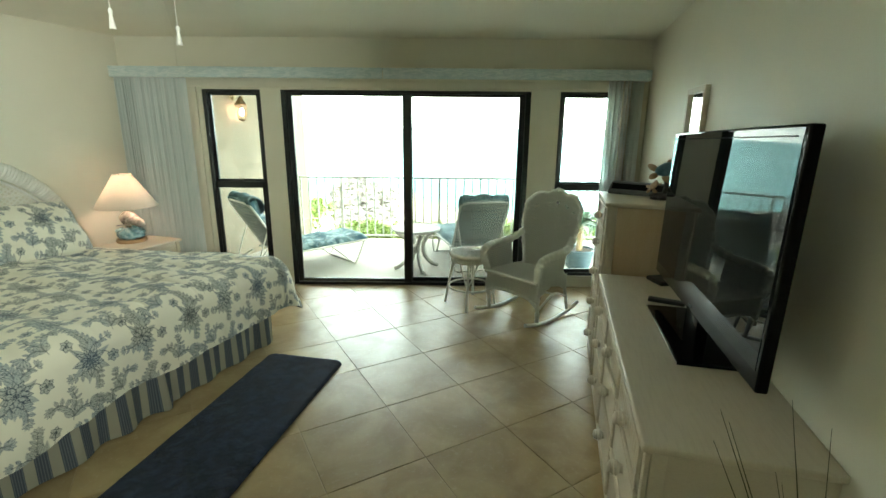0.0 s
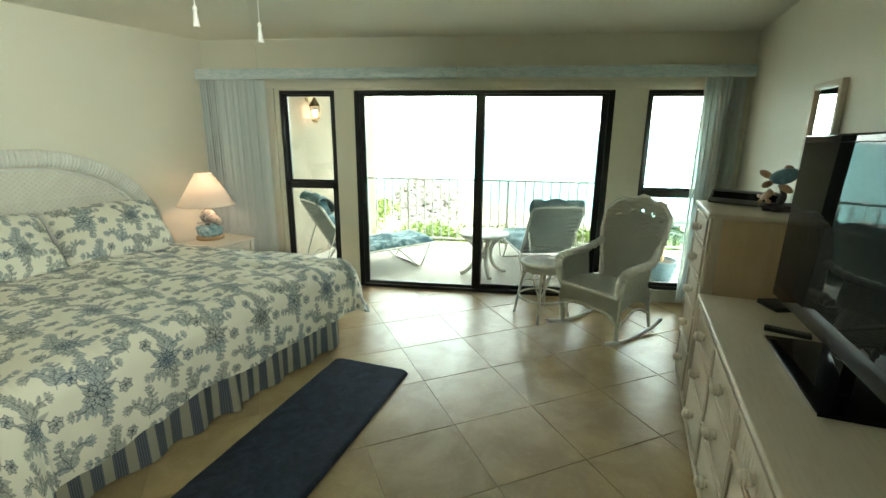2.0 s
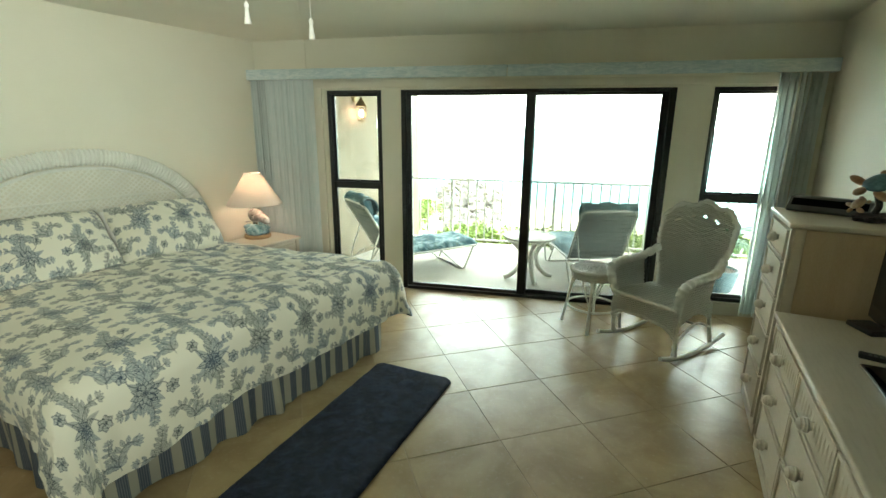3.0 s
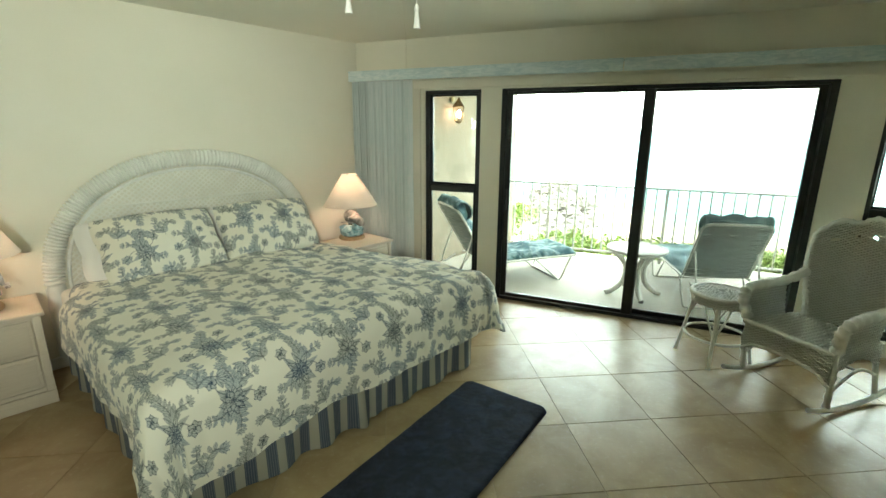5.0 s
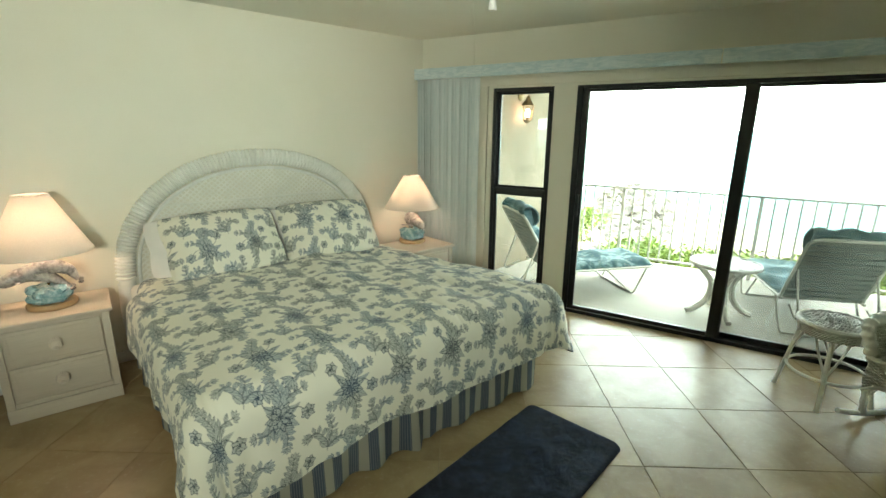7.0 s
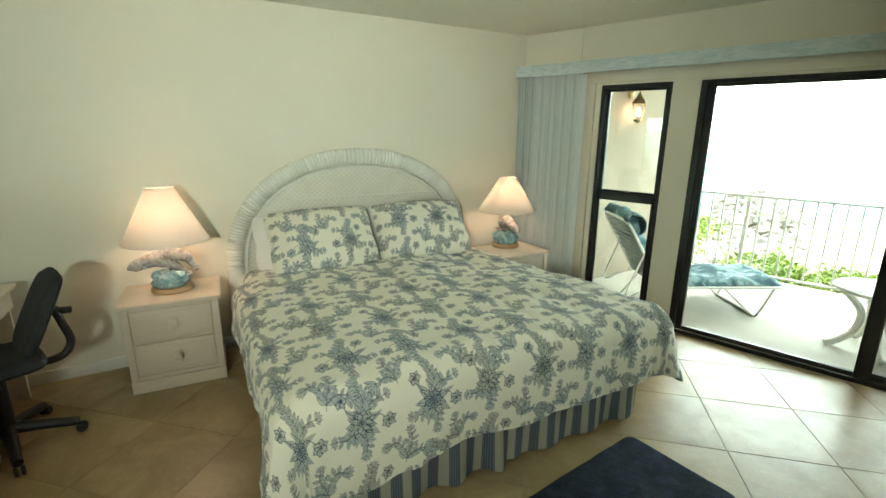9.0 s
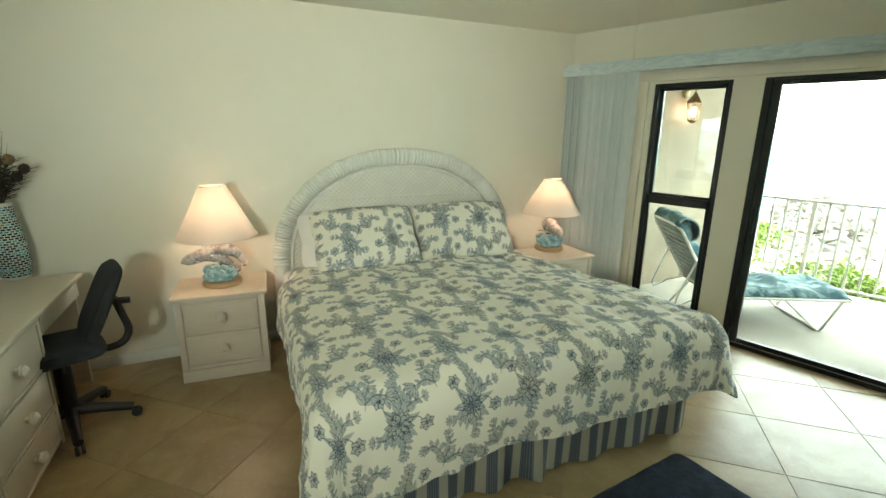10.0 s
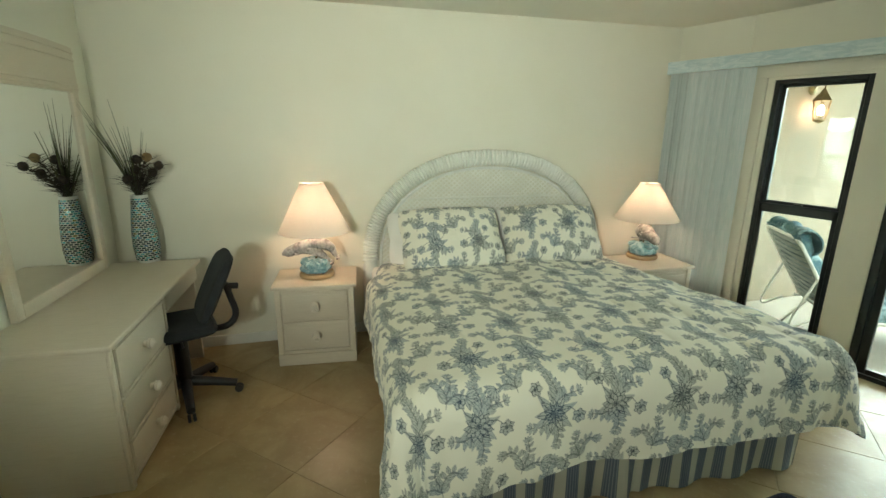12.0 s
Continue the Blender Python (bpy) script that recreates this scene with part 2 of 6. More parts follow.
def bouquet(c, x, y, m, big):
    """A bouquet about a large flower: sprigs above and below, side branches with small blossoms and buds."""
    def p(*q):
        return [(x + a * m, y + b, 0) for a, b in q]

    c.sprig(p((0, 0.03), (0.012, 0.09), (-0.012, 0.16)), 7, 0.055)
    c.sprig(p((0.01, 0.03), (0.05, 0.075), (0.11, 0.085)), 4, 0.048)
    c.sprig(p((-0.02, -0.02), (-0.055, -0.045), (-0.105, -0.04)), 4, 0.048)
    c.sprig(p((0.0, -0.03), (0.02, -0.08), (0.012, -0.135)), 5, 0.048)
    for a in (0.35, 1.25, 2.3, 3.6, 4.4, 5.6):
        c.petal(x, y, a, 0.115 if big else 0.098, 0.036, 0.8, True, 0.5, 0.6)
    c.stem(p((0.02, 0.02), (0.075, 0.02), (0.115, -0.02)))
    c.blossom(x + 0.118 * m, y - 0.024, 0.036, 0.4)
    c.stem(p((-0.01, 0.03), (-0.055, 0.06), (-0.075, 0.105)))
    c.blossom(x - 0.077 * m, y + 0.108, 0.032, 1.0)
    (c.star if big else c.carnation)(x, y, 0.082 if big else 0.064, 0.3 * m)


def branch(c, x, y, m):
    """A curled fern branch with a bell flower at each end."""
    def p(*q):
        return [(x + a * m, y + b, 0) for a, b in q]

    c.sprig(p((0.0, -0.07), (0.005, -0.02), (-0.03, 0.035), (-0.075, 0.03)), 8, 0.052, 0.75)
    c.sprig(p((0.0, -0.05), (0.045, -0.025), (0.085, -0.035)), 4, 0.042, 0.75, False)
    c.sprig(p((0.01, -0.02), (0.035, 0.03), (0.03, 0.075)), 4, 0.042, 0.75)
    for k in range(5):
        c.petal(x + 0.088 * m, y - 0.035, -0.5 * m + (k - 2) * 0.42 + (0 if m > 0 else math.pi), 0.058, 0.027, 0.7, True, 0.5, 0.8)


def draw_print():
    c = Cloth()
    bouquet(c, 0.13, 0.12, 1, True)
    bouquet(c, 0.44, 0.47, -1, True)
    bouquet(c, 0.42, 0.13, 1, False)
    bouquet(c, 0.11, 0.45, -1, False)
    branch(c, 0.285, 0.29, 1)
    branch(c, 0.595, 0.30, -1)
    branch(c, 0.27, 0.63, -1)
    branch(c, 0.60, 0.655, 1)
    return c.fill, c.ink


def floral(name):
    """Cream cotton with a slate-blue print, read from the cloth's own print attributes."""
    m, t, b = material(name, 0.9)
    v = space(t)
    fill = t.nodes.new("ShaderNodeAttribute")
    fill.attribute_name = "print_fill"
    ink = t.nodes.new("ShaderNodeAttribute")
    ink.attribute_name = "print_ink"
    tint = step(t, node(t, "TexNoise", Vector=v, Scale=5.0, Detail=2.0).outputs[0], 0.35, 0.65)
    blue = blend(t, tint, (0.025, 0.050, 0.090), (0.040, 0.056, 0.066))
    wash = blend(t, tint, (0.28, 0.345, 0.38), (0.35, 0.37, 0.335))
    ground = blend(t, node(t, "TexNoise", Vector=v, Scale=3.0).outputs[0], (0.76, 0.74, 0.62), (0.81, 0.795, 0.68))
    worn = step(t, node(t, "TexNoise", Vector=v, Scale=260.0, Detail=2.0).outputs[0], 0.2, 0.5)
    cloth = blend(t, calc(t, "MULTIPLY", fill.outputs["Fac"], 0.9), ground, wash)
    drawn = calc(t, "MULTIPLY", step(t, ink.outputs["Fac"], 0.12, 0.76), calc(t, "MULTIPLY_ADD", worn, 0.2, 0.8))
    t.links.new(blend(t, drawn, cloth, blue), b.inputs["Base Color"])
    thread = node(t, "TexNoise", Vector=v, Scale=420.0, Detail=2.0).outputs[0]
    crease = node(t, "TexNoise", Vector=v, Scale=11.0, Detail=3.0).outputs[0]
    bump(t, b, calc(t, "MULTIPLY_ADD", thread, 0.06, crease), 0.35, 0.012)
    b.inputs["Sheen Weight"].default_value = 0.15
    return m


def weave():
    """White painted wicker: round strands over upright ribs, shade painted into the hollows."""
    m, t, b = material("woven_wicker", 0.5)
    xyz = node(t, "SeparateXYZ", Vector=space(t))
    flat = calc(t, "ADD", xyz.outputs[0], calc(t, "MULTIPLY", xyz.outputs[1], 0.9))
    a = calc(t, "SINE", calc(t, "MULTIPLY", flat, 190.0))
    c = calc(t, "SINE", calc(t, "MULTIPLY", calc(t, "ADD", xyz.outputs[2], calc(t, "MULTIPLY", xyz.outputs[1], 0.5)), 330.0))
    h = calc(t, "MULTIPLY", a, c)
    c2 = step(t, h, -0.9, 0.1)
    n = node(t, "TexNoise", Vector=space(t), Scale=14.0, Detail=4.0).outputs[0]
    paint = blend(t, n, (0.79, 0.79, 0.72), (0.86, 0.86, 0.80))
    # darker colour between the strands stands in for shade in the weave
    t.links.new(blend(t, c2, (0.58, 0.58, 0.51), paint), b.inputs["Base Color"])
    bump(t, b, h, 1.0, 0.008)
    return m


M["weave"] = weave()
M["floral"] = floral("floral_cotton")


def striped(name, period, colours, kind="UV"):
    m, t, b = material(name, 0.9)
    uv = space(t, kind)
    x = node(t, "SeparateXYZ", Vector=uv).outputs[0]
    f = calc(t, "FRACT", calc(t, "DIVIDE", x, period))
    ground, dark, line = colours
    band = calc(t, "MULTIPLY", step(t, f, 0.40, 0.42), calc(t, "SUBTRACT", 1.0, step(t, f, 0.95, 0.97)))
    fine = step(t, calc(t, "SINE", calc(t, "MULTIPLY", f, 6.283 * 9)), 0.35, 0.7)
    c = blend(t, band, ground, blend(t, calc(t, "MULTIPLY", fine, 0.6), dark, line))
    grain = node(t, "TexNoise", Vector=uv, Scale=260.0, Detail=2.0).outputs[0]
    c = blend(t, calc(t, "MULTIPLY", grain, 0.25), c, (0.3, 0.31, 0.3))
    t.links.new(c, b.inputs["Base Color"])
    bump(t, b, grain, 0.3, 0.001)
    return m


M["stripe"] = striped("striped_cotton", 0.105, ((0.37, 0.355, 0.28), (0.045, 0.065, 0.10), (0.20, 0.23, 0.25)))


def rug_material():
    m, t, b = material("navy_pile", 1.0)
    v = space(t)
    n1 = node(t, "TexNoise", Vector=v, Scale=13.0, Detail=6.0, Roughness=0.72, Distortion=0.5).outputs[0]
    n2 = node(t, "TexNoise", Vector=v, Scale=230.0, Detail=3.0).outputs[0]
    f = calc(t, "ADD", calc(t, "MULTIPLY", step(t, n1, 0.40, 0.66), 0.6), calc(t, "MULTIPLY", n2, 0.4))
    t.links.new(blend(t, f, (0.003, 0.005, 0.014), (0.022, 0.032, 0.070)), b.inputs["Base Color"])
    bump(t, b, calc(t, "MULTIPLY_ADD", n2, 0.5, n1), 0.9, 0.012)
    b.inputs["Sheen Weight"].default_value = 0.03
    return m


M["rug"] = rug_material()


def cloth_thin(name, colour, other, through_part):
    """A thin cloth that lets some light through."""
    m, t, b = material(name, 0.85)
    v = space(t)
    n = node(t, "TexNoise", Vector=vmath(t, "MULTIPLY", v, (60, 60, 2.0)), Scale=4.0, Detail=4.0).outputs[0]
    c = blend(t, step(t, n, 0.35, 0.65), colour, other)
    t.links.new(c, b.inputs["Base Color"])
    tr = node(t, "BsdfTranslucent", Color=c)
    mix = node(t, "MixShader", i0=through_part, i1=b.outputs[0], i2=tr.outputs[0])
    t.links.new(mix.outputs[0], t.nodes["Material Output"].inputs["Surface"])
    bump(t, b, n, 0.2, 0.001)
    return m


M["vane"] = cloth_thin("blue_grey_vane", (0.78, 0.845, 0.835), (0.90, 0.92, 0.905), 0.36)
M["shade"] = cloth_thin("cream_lampshade", (0.84, 0.80, 0.73), (0.88, 0.84, 0.77), 0.42)


def marbled():
    m, t, b = material("marbled_valance", 0.6)
    v = space(t, "Object", (1.5, 6, 6))
    n = node(t, "TexNoise", Vector=v, Scale=5.0, Detail=6.0, Roughness=0.65, Distortion=1.2).outputs[0]
    t.links.new(blend(t, step(t, n, 0.35, 0.65), (0.50, 0.61, 0.635), (0.68, 0.75, 0.755)), b.inputs["Base Color"])
    bump(t, b, n, 0.15, 0.001)
    return m


M["valance"] = marbled()


def cushion_material():
    m, t, b = material("teal_patterned_canvas", 0.85)
    v = space(t)
    w = node(t, "TexNoise", Vector=v, Scale=5.0, Detail=4.0, Distortion=1.5).outputs[0]
    l = node(t, "TexVoronoi", Vector=v, Scale=16.0).outputs["Distance"]
    c = blend(t, step(t, w, 0.42, 0.58), (0.018, 0.065, 0.085), (0.20, 0.29, 0.31))
    c = blend(t, calc(t, "MULTIPLY", step(t, l, 0.45, 0.7), 0.6), c, (0.02, 0.07, 0.065))
    t.links.new(c, b.inputs["Base Color"])
    bump(t, b, w, 0.3, 0.01)
    return m


M["cushion"] = cushion_material()


def mosaic():
    m, t, b = material("mosaic_chips", 0.15)
    r = t.nodes.new("ShaderNodeNewGeometry").outputs["Random Per Island"]
    ramp = t.nodes.new("ShaderNodeValToRGB")
    ramp.color_ramp.interpolation = "CONSTANT"
    for i, (p, c) in enumerate(((0.0, (0.01, 0.03, 0.035)), (0.5, (0.03, 0.20, 0.21)), (0.66, (0.10, 0.40, 0.44)), (0.76, (0.02, 0.10, 0.06)), (0.85, (0.22, 0.17, 0.03)), (0.92, (0.04, 0.12, 0.22)))):
        e = ramp.color_ramp.elements[i] if i < 2 else ramp.color_ramp.elements.new(p)
        e.position, e.color = p, (*c, 1)
    t.links.new(r, ramp.inputs[0])
    t.links.new(ramp.outputs[0], b.inputs["Base Color"])
    return m


M["mosaic"] = mosaic()
M["plaster"] = noisy("vase_grout", (0.52, 0.52, 0.48), (0.60, 0.60, 0.55), 0.7, 20.0, 200.0)

m, t, b = material("mirror_glass", 0.0, 1.0, (0.86, 0.88, 0.87))
M["mirror"] = m
m, t, b = material("window_glass", 0.0, 0.0, (0.93, 0.96, 0.95))
b.inputs["Transmission Weight"].default_value = 1.0
b.inputs["IOR"].default_value = 1.45
M["glass"] = m
m, t, b = material("insect_screen", 0.7, 0.0, (0.05, 0.055, 0.055))
mesh_mix = node(t, "MixShader", i0=0.72, i1=b.outputs[0], i2=t.nodes.new("ShaderNodeBsdfTransparent").outputs[0])
t.links.new(mesh_mix.outputs[0], t.nodes["Material Output"].inputs["Surface"])
M["insect_screen"] = m
m, t, b = material("tv_screen", 0.015, 0.0, (0.008, 0.009, 0.010))
b.inputs["Specular IOR Level"].default_value = 0.21
M["screen"] = m
m, t, b = material("bulb", 0.4)
b.inputs["Emission Color"].default_value, b.inputs["Emission Strength"].default_value = (1.0, 0.60, 0.45, 1), 48.0
M["bulb"] = m
m, t, b = material("sea_water", 0.55, 0.0, (0.19, 0.345, 0.34))
b.inputs["Specular IOR Level"].default_value = 0.06
v = space(t)
bump(t, b, node(t, "TexNoise", Vector=v, Scale=0.7, Detail=5.0).outputs[0], 0.02, 0.1)
M["sea"] = m


# ---- mesh helpers ----
def part(name, bm, mat, parent=None, label="", smooth=True, m=None):
    """Links a bmesh as one mesh object, under a thing or a part if one is given."""
    me = bpy.data.meshes.new(name)
    bmesh.ops.recalc_face_normals(bm, faces=bm.faces)
    bm.to_mesh(me)
    bm.free()
    me.materials.append(M[mat])
    if smooth:
        me.polygons.foreach_set("use_smooth", [True] * len(me.polygons))
        me.set_sharp_from_angle(angle=radians(38))
    ob = new(name, me)
    if parent is not None:
        ob.parent = parent
    if m is not None:
        ob.matrix_basis = m
    if label:
        ob["label"] = label
    return ob


def thing(name, m, label, category, group="", kind=""):
    """An Empty at the base of a thing."""
    e = tagged(new(name), label, category, group, kind)
    e.empty_display_size = 0.05
    e.matrix_basis = m
    return e


def solid(name, bm, mat, m, label, category, group="", kind="", smooth=True):
    """A thing that is one mesh."""
    return tagged(part(name, bm, mat, None, "", smooth, m), label, category, group, kind)


def box(lo, hi, bevel=0.0, bm=None, segments=2):
    bm = bm or bmesh.new()
    new_verts = bmesh.ops.create_cube(bm, size=1.0)["verts"]
    lo, hi = Vector(lo), Vector(hi)
    for v in new_verts:
        v.co = Vector([(a + b) / 2 + c * (b - a) for a, b, c in zip(lo, hi, v.co)])
    if bevel:
        edges = list({e for v in new_verts for e in v.link_edges})
        bmesh.ops.bevel(bm, geom=edges, offset=bevel, segments=segments, profile=0.6, affect="EDGES")
    return bm


def sheet(fn, nu, nv, bm=None, close_u=False, uv=None):
    """A grid of fn(a, b), a and b from 0 to 1."""
    bm = bm or bmesh.new()
    cols = nu if close_u else nu + 1
    grid = [[bm.verts.new(fn(i / nu, j / nv)) for j in range(nv + 1)] for i in range(cols)]
    lay = bm.loops.layers.uv.verify() if uv else None
    for i in range(nu):
        for j in range(nv):
            k = (i + 1) % cols
            f = bm.faces.new((grid[i][j], grid[k][j], grid[k][j + 1], grid[i][j + 1]))
            if uv:
                for loop, (a, b) in zip(f.loops, ((i, j), (i + 1, j), (i + 1, j + 1), (i, j + 1))):
                    loop[lay].uv = uv(a / nu, b / nv)
    return bm


def thicken(bm, d):
    """Gives an open sheet a thickness."""
    bmesh.ops.recalc_face_normals(bm, faces=bm.faces)
    bmesh.ops.solidify(bm, geom=list(bm.faces), thickness=d)
    return bm


def tube(points, r, seg=8, bm=None, closed=False):
    """A round bar along points; r is a number or a function of the share of the way."""
    bm = bm or bmesh.new()
    pts = [Vector(p) for p in points]
    n = len(pts)
    rings, side = [], None
    for i, p in enumerate(pts):
        a, b = (pts[i - 1], pts[(i + 1) % n]) if closed else (pts[max(i - 1, 0)], pts[min(i + 1, n - 1)])
        d = (b - a).normalized()
        if side is None:
            side = d.orthogonal().normalized()
        side = (side - d * side.dot(d)).normalized()
        up = d.cross(side)
        rr = r(i / max(n - 1, 1)) if callable(r) else r
        rings.append([bm.verts.new(p + (side * math.cos(k * math.tau / seg) + up * math.sin(k * math.tau / seg)) * rr) for k in range(seg)])
    for i in range(n if closed else n - 1):
        for k in range(seg):
            a, b = rings[i], rings[(i + 1) % n]
            bm.faces.new((a[k], a[(k + 1) % seg], b[(k + 1) % seg], b[k]))
    if not closed:
        bm.faces.new(rings[0][::-1])
        bm.faces.new(rings[-1])
    return bm


def lathe(profile, seg=24, centre=(0, 0, 0), bm=None):
    """A turned form from (radius, height) pairs."""
    bm = bm or bmesh.new()
    c = Vector(centre)
    rings = [[bm.verts.new(c + Vector((r * math.cos(k * math.tau / seg), r * math.sin(k * math.tau / seg), z))) for k in range(seg)] for r, z in profile]
    for a, b in zip(rings, rings[1:]):
        for k in range(seg):
            bm.faces.new((a[k], a[(k + 1) % seg], b[(k + 1) % seg], b[k]))
    for ring, (r, z) in ((rings[0], profile[0]), (rings[-1], profile[-1])):
        if r > 1e-4:
            bm.faces.new(ring)
    return bm


def bend(points, n=24):
    """A smooth line through points."""
    p = [Vector(q) for q in points]
    p = [2 * p[0] - p[1], *p, 2 * p[-1] - p[-2]]
    out = []
    spans = len(p) - 3
    for i in range(n + 1):
        x = min(i / n * spans, spans - 1e-6)
        k, u = int(x), x - int(x)
        a, b, c, d = p[k : k + 4]
        out.append(0.5 * (2 * b + (c - a) * u + (2 * a - 5 * b + 4 * c - d) * u * u + (3 * b - a - 3 * c + d) * u**3))
    return out


def blob(centre, size, bm=None, rough=0.0, seed=0, sub=2):
    """A rounded lump."""
    bm = bm or bmesh.new()
    vs = bmesh.ops.create_icosphere(bm, subdivisions=sub, radius=1.0)["verts"]
    for v in vs:
        k = 1 + rough * noise.noise(v.co * 1.7 + Vector((seed * 3.1, seed * 1.7, 0)))
        v.co = Vector(centre) + Vector([a * b * k for a, b in zip(v.co, size)])
    return bm


# ---- the room ----
LEFT, RIGHT, GROUP = -16.3, -13.5, -18.5
C_NW, C_NE, C_SE, C_SW = (-3.265, 5.07), (2.05, 5.07), (0.58, -1.065), (-4.556, 0.655)
CEIL = 2.555


def wall_run(name, a, b, z0, z1, label, mat="wall", thick=0.15):
    """A wall from a to b, its thickness to the right of the way."""
    d = Vector((b[0] - a[0], b[1] - a[1], 0))
    ob = part(name, box((0, -thick, z0), (d.length, 0, z1)), mat, smooth=False)
    ob.matrix_basis = pose(a[0], a[1], 0, 0, 0, math.degrees(math.atan2(d.y, d.x)))
    return tagged(ob, label, "wall", kind="structure")


wall_run("wall_west", (C_NW[0] - 0.3 * 0.281, C_NW[1] - 0.0), C_SW, -0.15, CEIL, "cream painted plain bedroom wall behind the bed")
bpy.data.objects["wall_west"].matrix_basis = pose(C_SW[0], C_SW[1], 0, 0, 0, 90 + LEFT) @ pose(0, 0.15, 0)
bpy.data.objects["wall_west"].scale = (1.04, 1, 1)
wall_run("wall_south", C_SE, C_SW, -0.15, CEIL, "cream painted wall behind the desk")
wall_run("wall_east", C_NE, C_SE, -0.15, CEIL, "cream painted wall behind the dresser")
for o in (bpy.data.objects["wall_south"], bpy.data.objects["wall_east"]):
    o.matrix_basis = o.matrix_basis @ pose(0, 0.15, 0)

DOOR, WIN_L, WIN_R, HEAD = (-1.66, 0.875), (-2.46, -1.865), (1.17, 1.78), 2.065
bm = bmesh.new()
for x0, x1, z0, z1 in (
    (-3.6, WIN_L[0], -0.15, CEIL), (WIN_L[1], DOOR[0], -0.15, CEIL), (DOOR[1], WIN_R[0], -0.15, CEIL), (WIN_R[1], 2.4, -0.15, CEIL),
    (*WIN_L, HEAD, CEIL), (*DOOR, HEAD, CEIL), (*WIN_R, HEAD, CEIL), (*WIN_L, -0.15, 0.13), (*WIN_R, -0.15, 0.13), (*DOOR, -0.15, -0.012)):
    box((x0, 5.07, z0), (x1, 5.22, z1), 0, bm)
tagged(part("wall_north", bm, "wall", smooth=False), "cream painted wall with sliding door and two windows", "wall", kind="structure")

bm = bmesh.new()
vs = [bm.verts.new((x, y, CEIL)) for x, y in ((-3.6, 5.25), (2.45, 5.25), (0.9, -1.4), (-5.0, 0.5))]
top = [bm.verts.new((v.co.x, v.co.y, CEIL + 0.15)) for v in vs]
bm.faces.new(vs), bm.faces.new(top)
for i in range(4):
    bm.faces.new((vs[i], vs[(i + 1) % 4], top[(i + 1) % 4], top[i]))
tagged(part("ceiling", bm, "ceiling", smooth=False), "flat painted ceiling with a shallow joint", "ceiling", kind="structure")
bm = box((-0.011, 0, -0.007), (0.011, 2.9, 0.0), 0.003)
tagged(part("trim_ceiling", bm, "ceiling", m=pose(-2.675, 5.07, CEIL, 0, 0, 180 + 27)), "painted joint strip across the ceiling", "trim", kind="structure")
bm = box((-2.684, 5.062, 2.262), (-2.668, 5.07, CEIL), 0.002)
tagged(part("trim_wall", bm, "wall"), "painted joint strip on the wall above the valance", "trim", kind="structure")

for name, a, b in (("baseboard_west", C_SW, C_NW), ("baseboard_south", C_SE, C_SW), ("baseboard_east", C_NE, C_SE)):
    d = Vector((b[0] - a[0], b[1] - a[1], 0))
    turn = math.degrees(math.atan2(d.y, d.x))
    s = -1 if name == "baseboard_west" else 1
    bm = box((0.02, 0 if s > 0 else -0.014, 0), (d.length - 0.02, 0.014 if s > 0 else 0, 0.085), 0.004)
    ob = part(name, bm, "baseboard", m=pose(a[0], a[1], 0, 0, 0, turn))
    if s > 0:
        ob.matrix_basis = pose(a[0], a[1], 0, 0, 0, turn) @ pose(0, -0.014, 0)
    tagged(ob, "white painted baseboard along the wall", "baseboard", kind="structure")


def opening_trim():
    """The raised casing round the glazing, and the strips between wall and frames."""
    bm = bmesh.new()
    box((-2.575, 5.042, 0.0), (-2.505, 5.07, 2.085), 0.004, bm)
    box((-2.575, 5.042, 2.085), (1.9, 5.07, 2.15), 0.004, bm)
    box((1.83, 5.042, 0.0), (1.9, 5.07, 2.085), 0.004, bm)
    tagged(part("trim_casing", bm, "trim"), "cream painted casing round the glazed openings", "trim", kind="structure")


opening_trim()


def bars(name, parent, rects, y0, y1, mat="bronze", label=""):
    bm = bmesh.new()
    for x0, x1, z0, z1 in rects:
        box((x0, y0, z0), (x1, y1, z1), 0.004, bm, 1)
    return part(name, bm, mat, parent, label)


def pane(parent, x0, x1, z0, z1, y):
    g = part("pane", box((x0, y, z0), (x1, y + 0.006, z1)), "glass", parent, "clear glass pane", smooth=False)
    g.visible_shadow = False
    return g


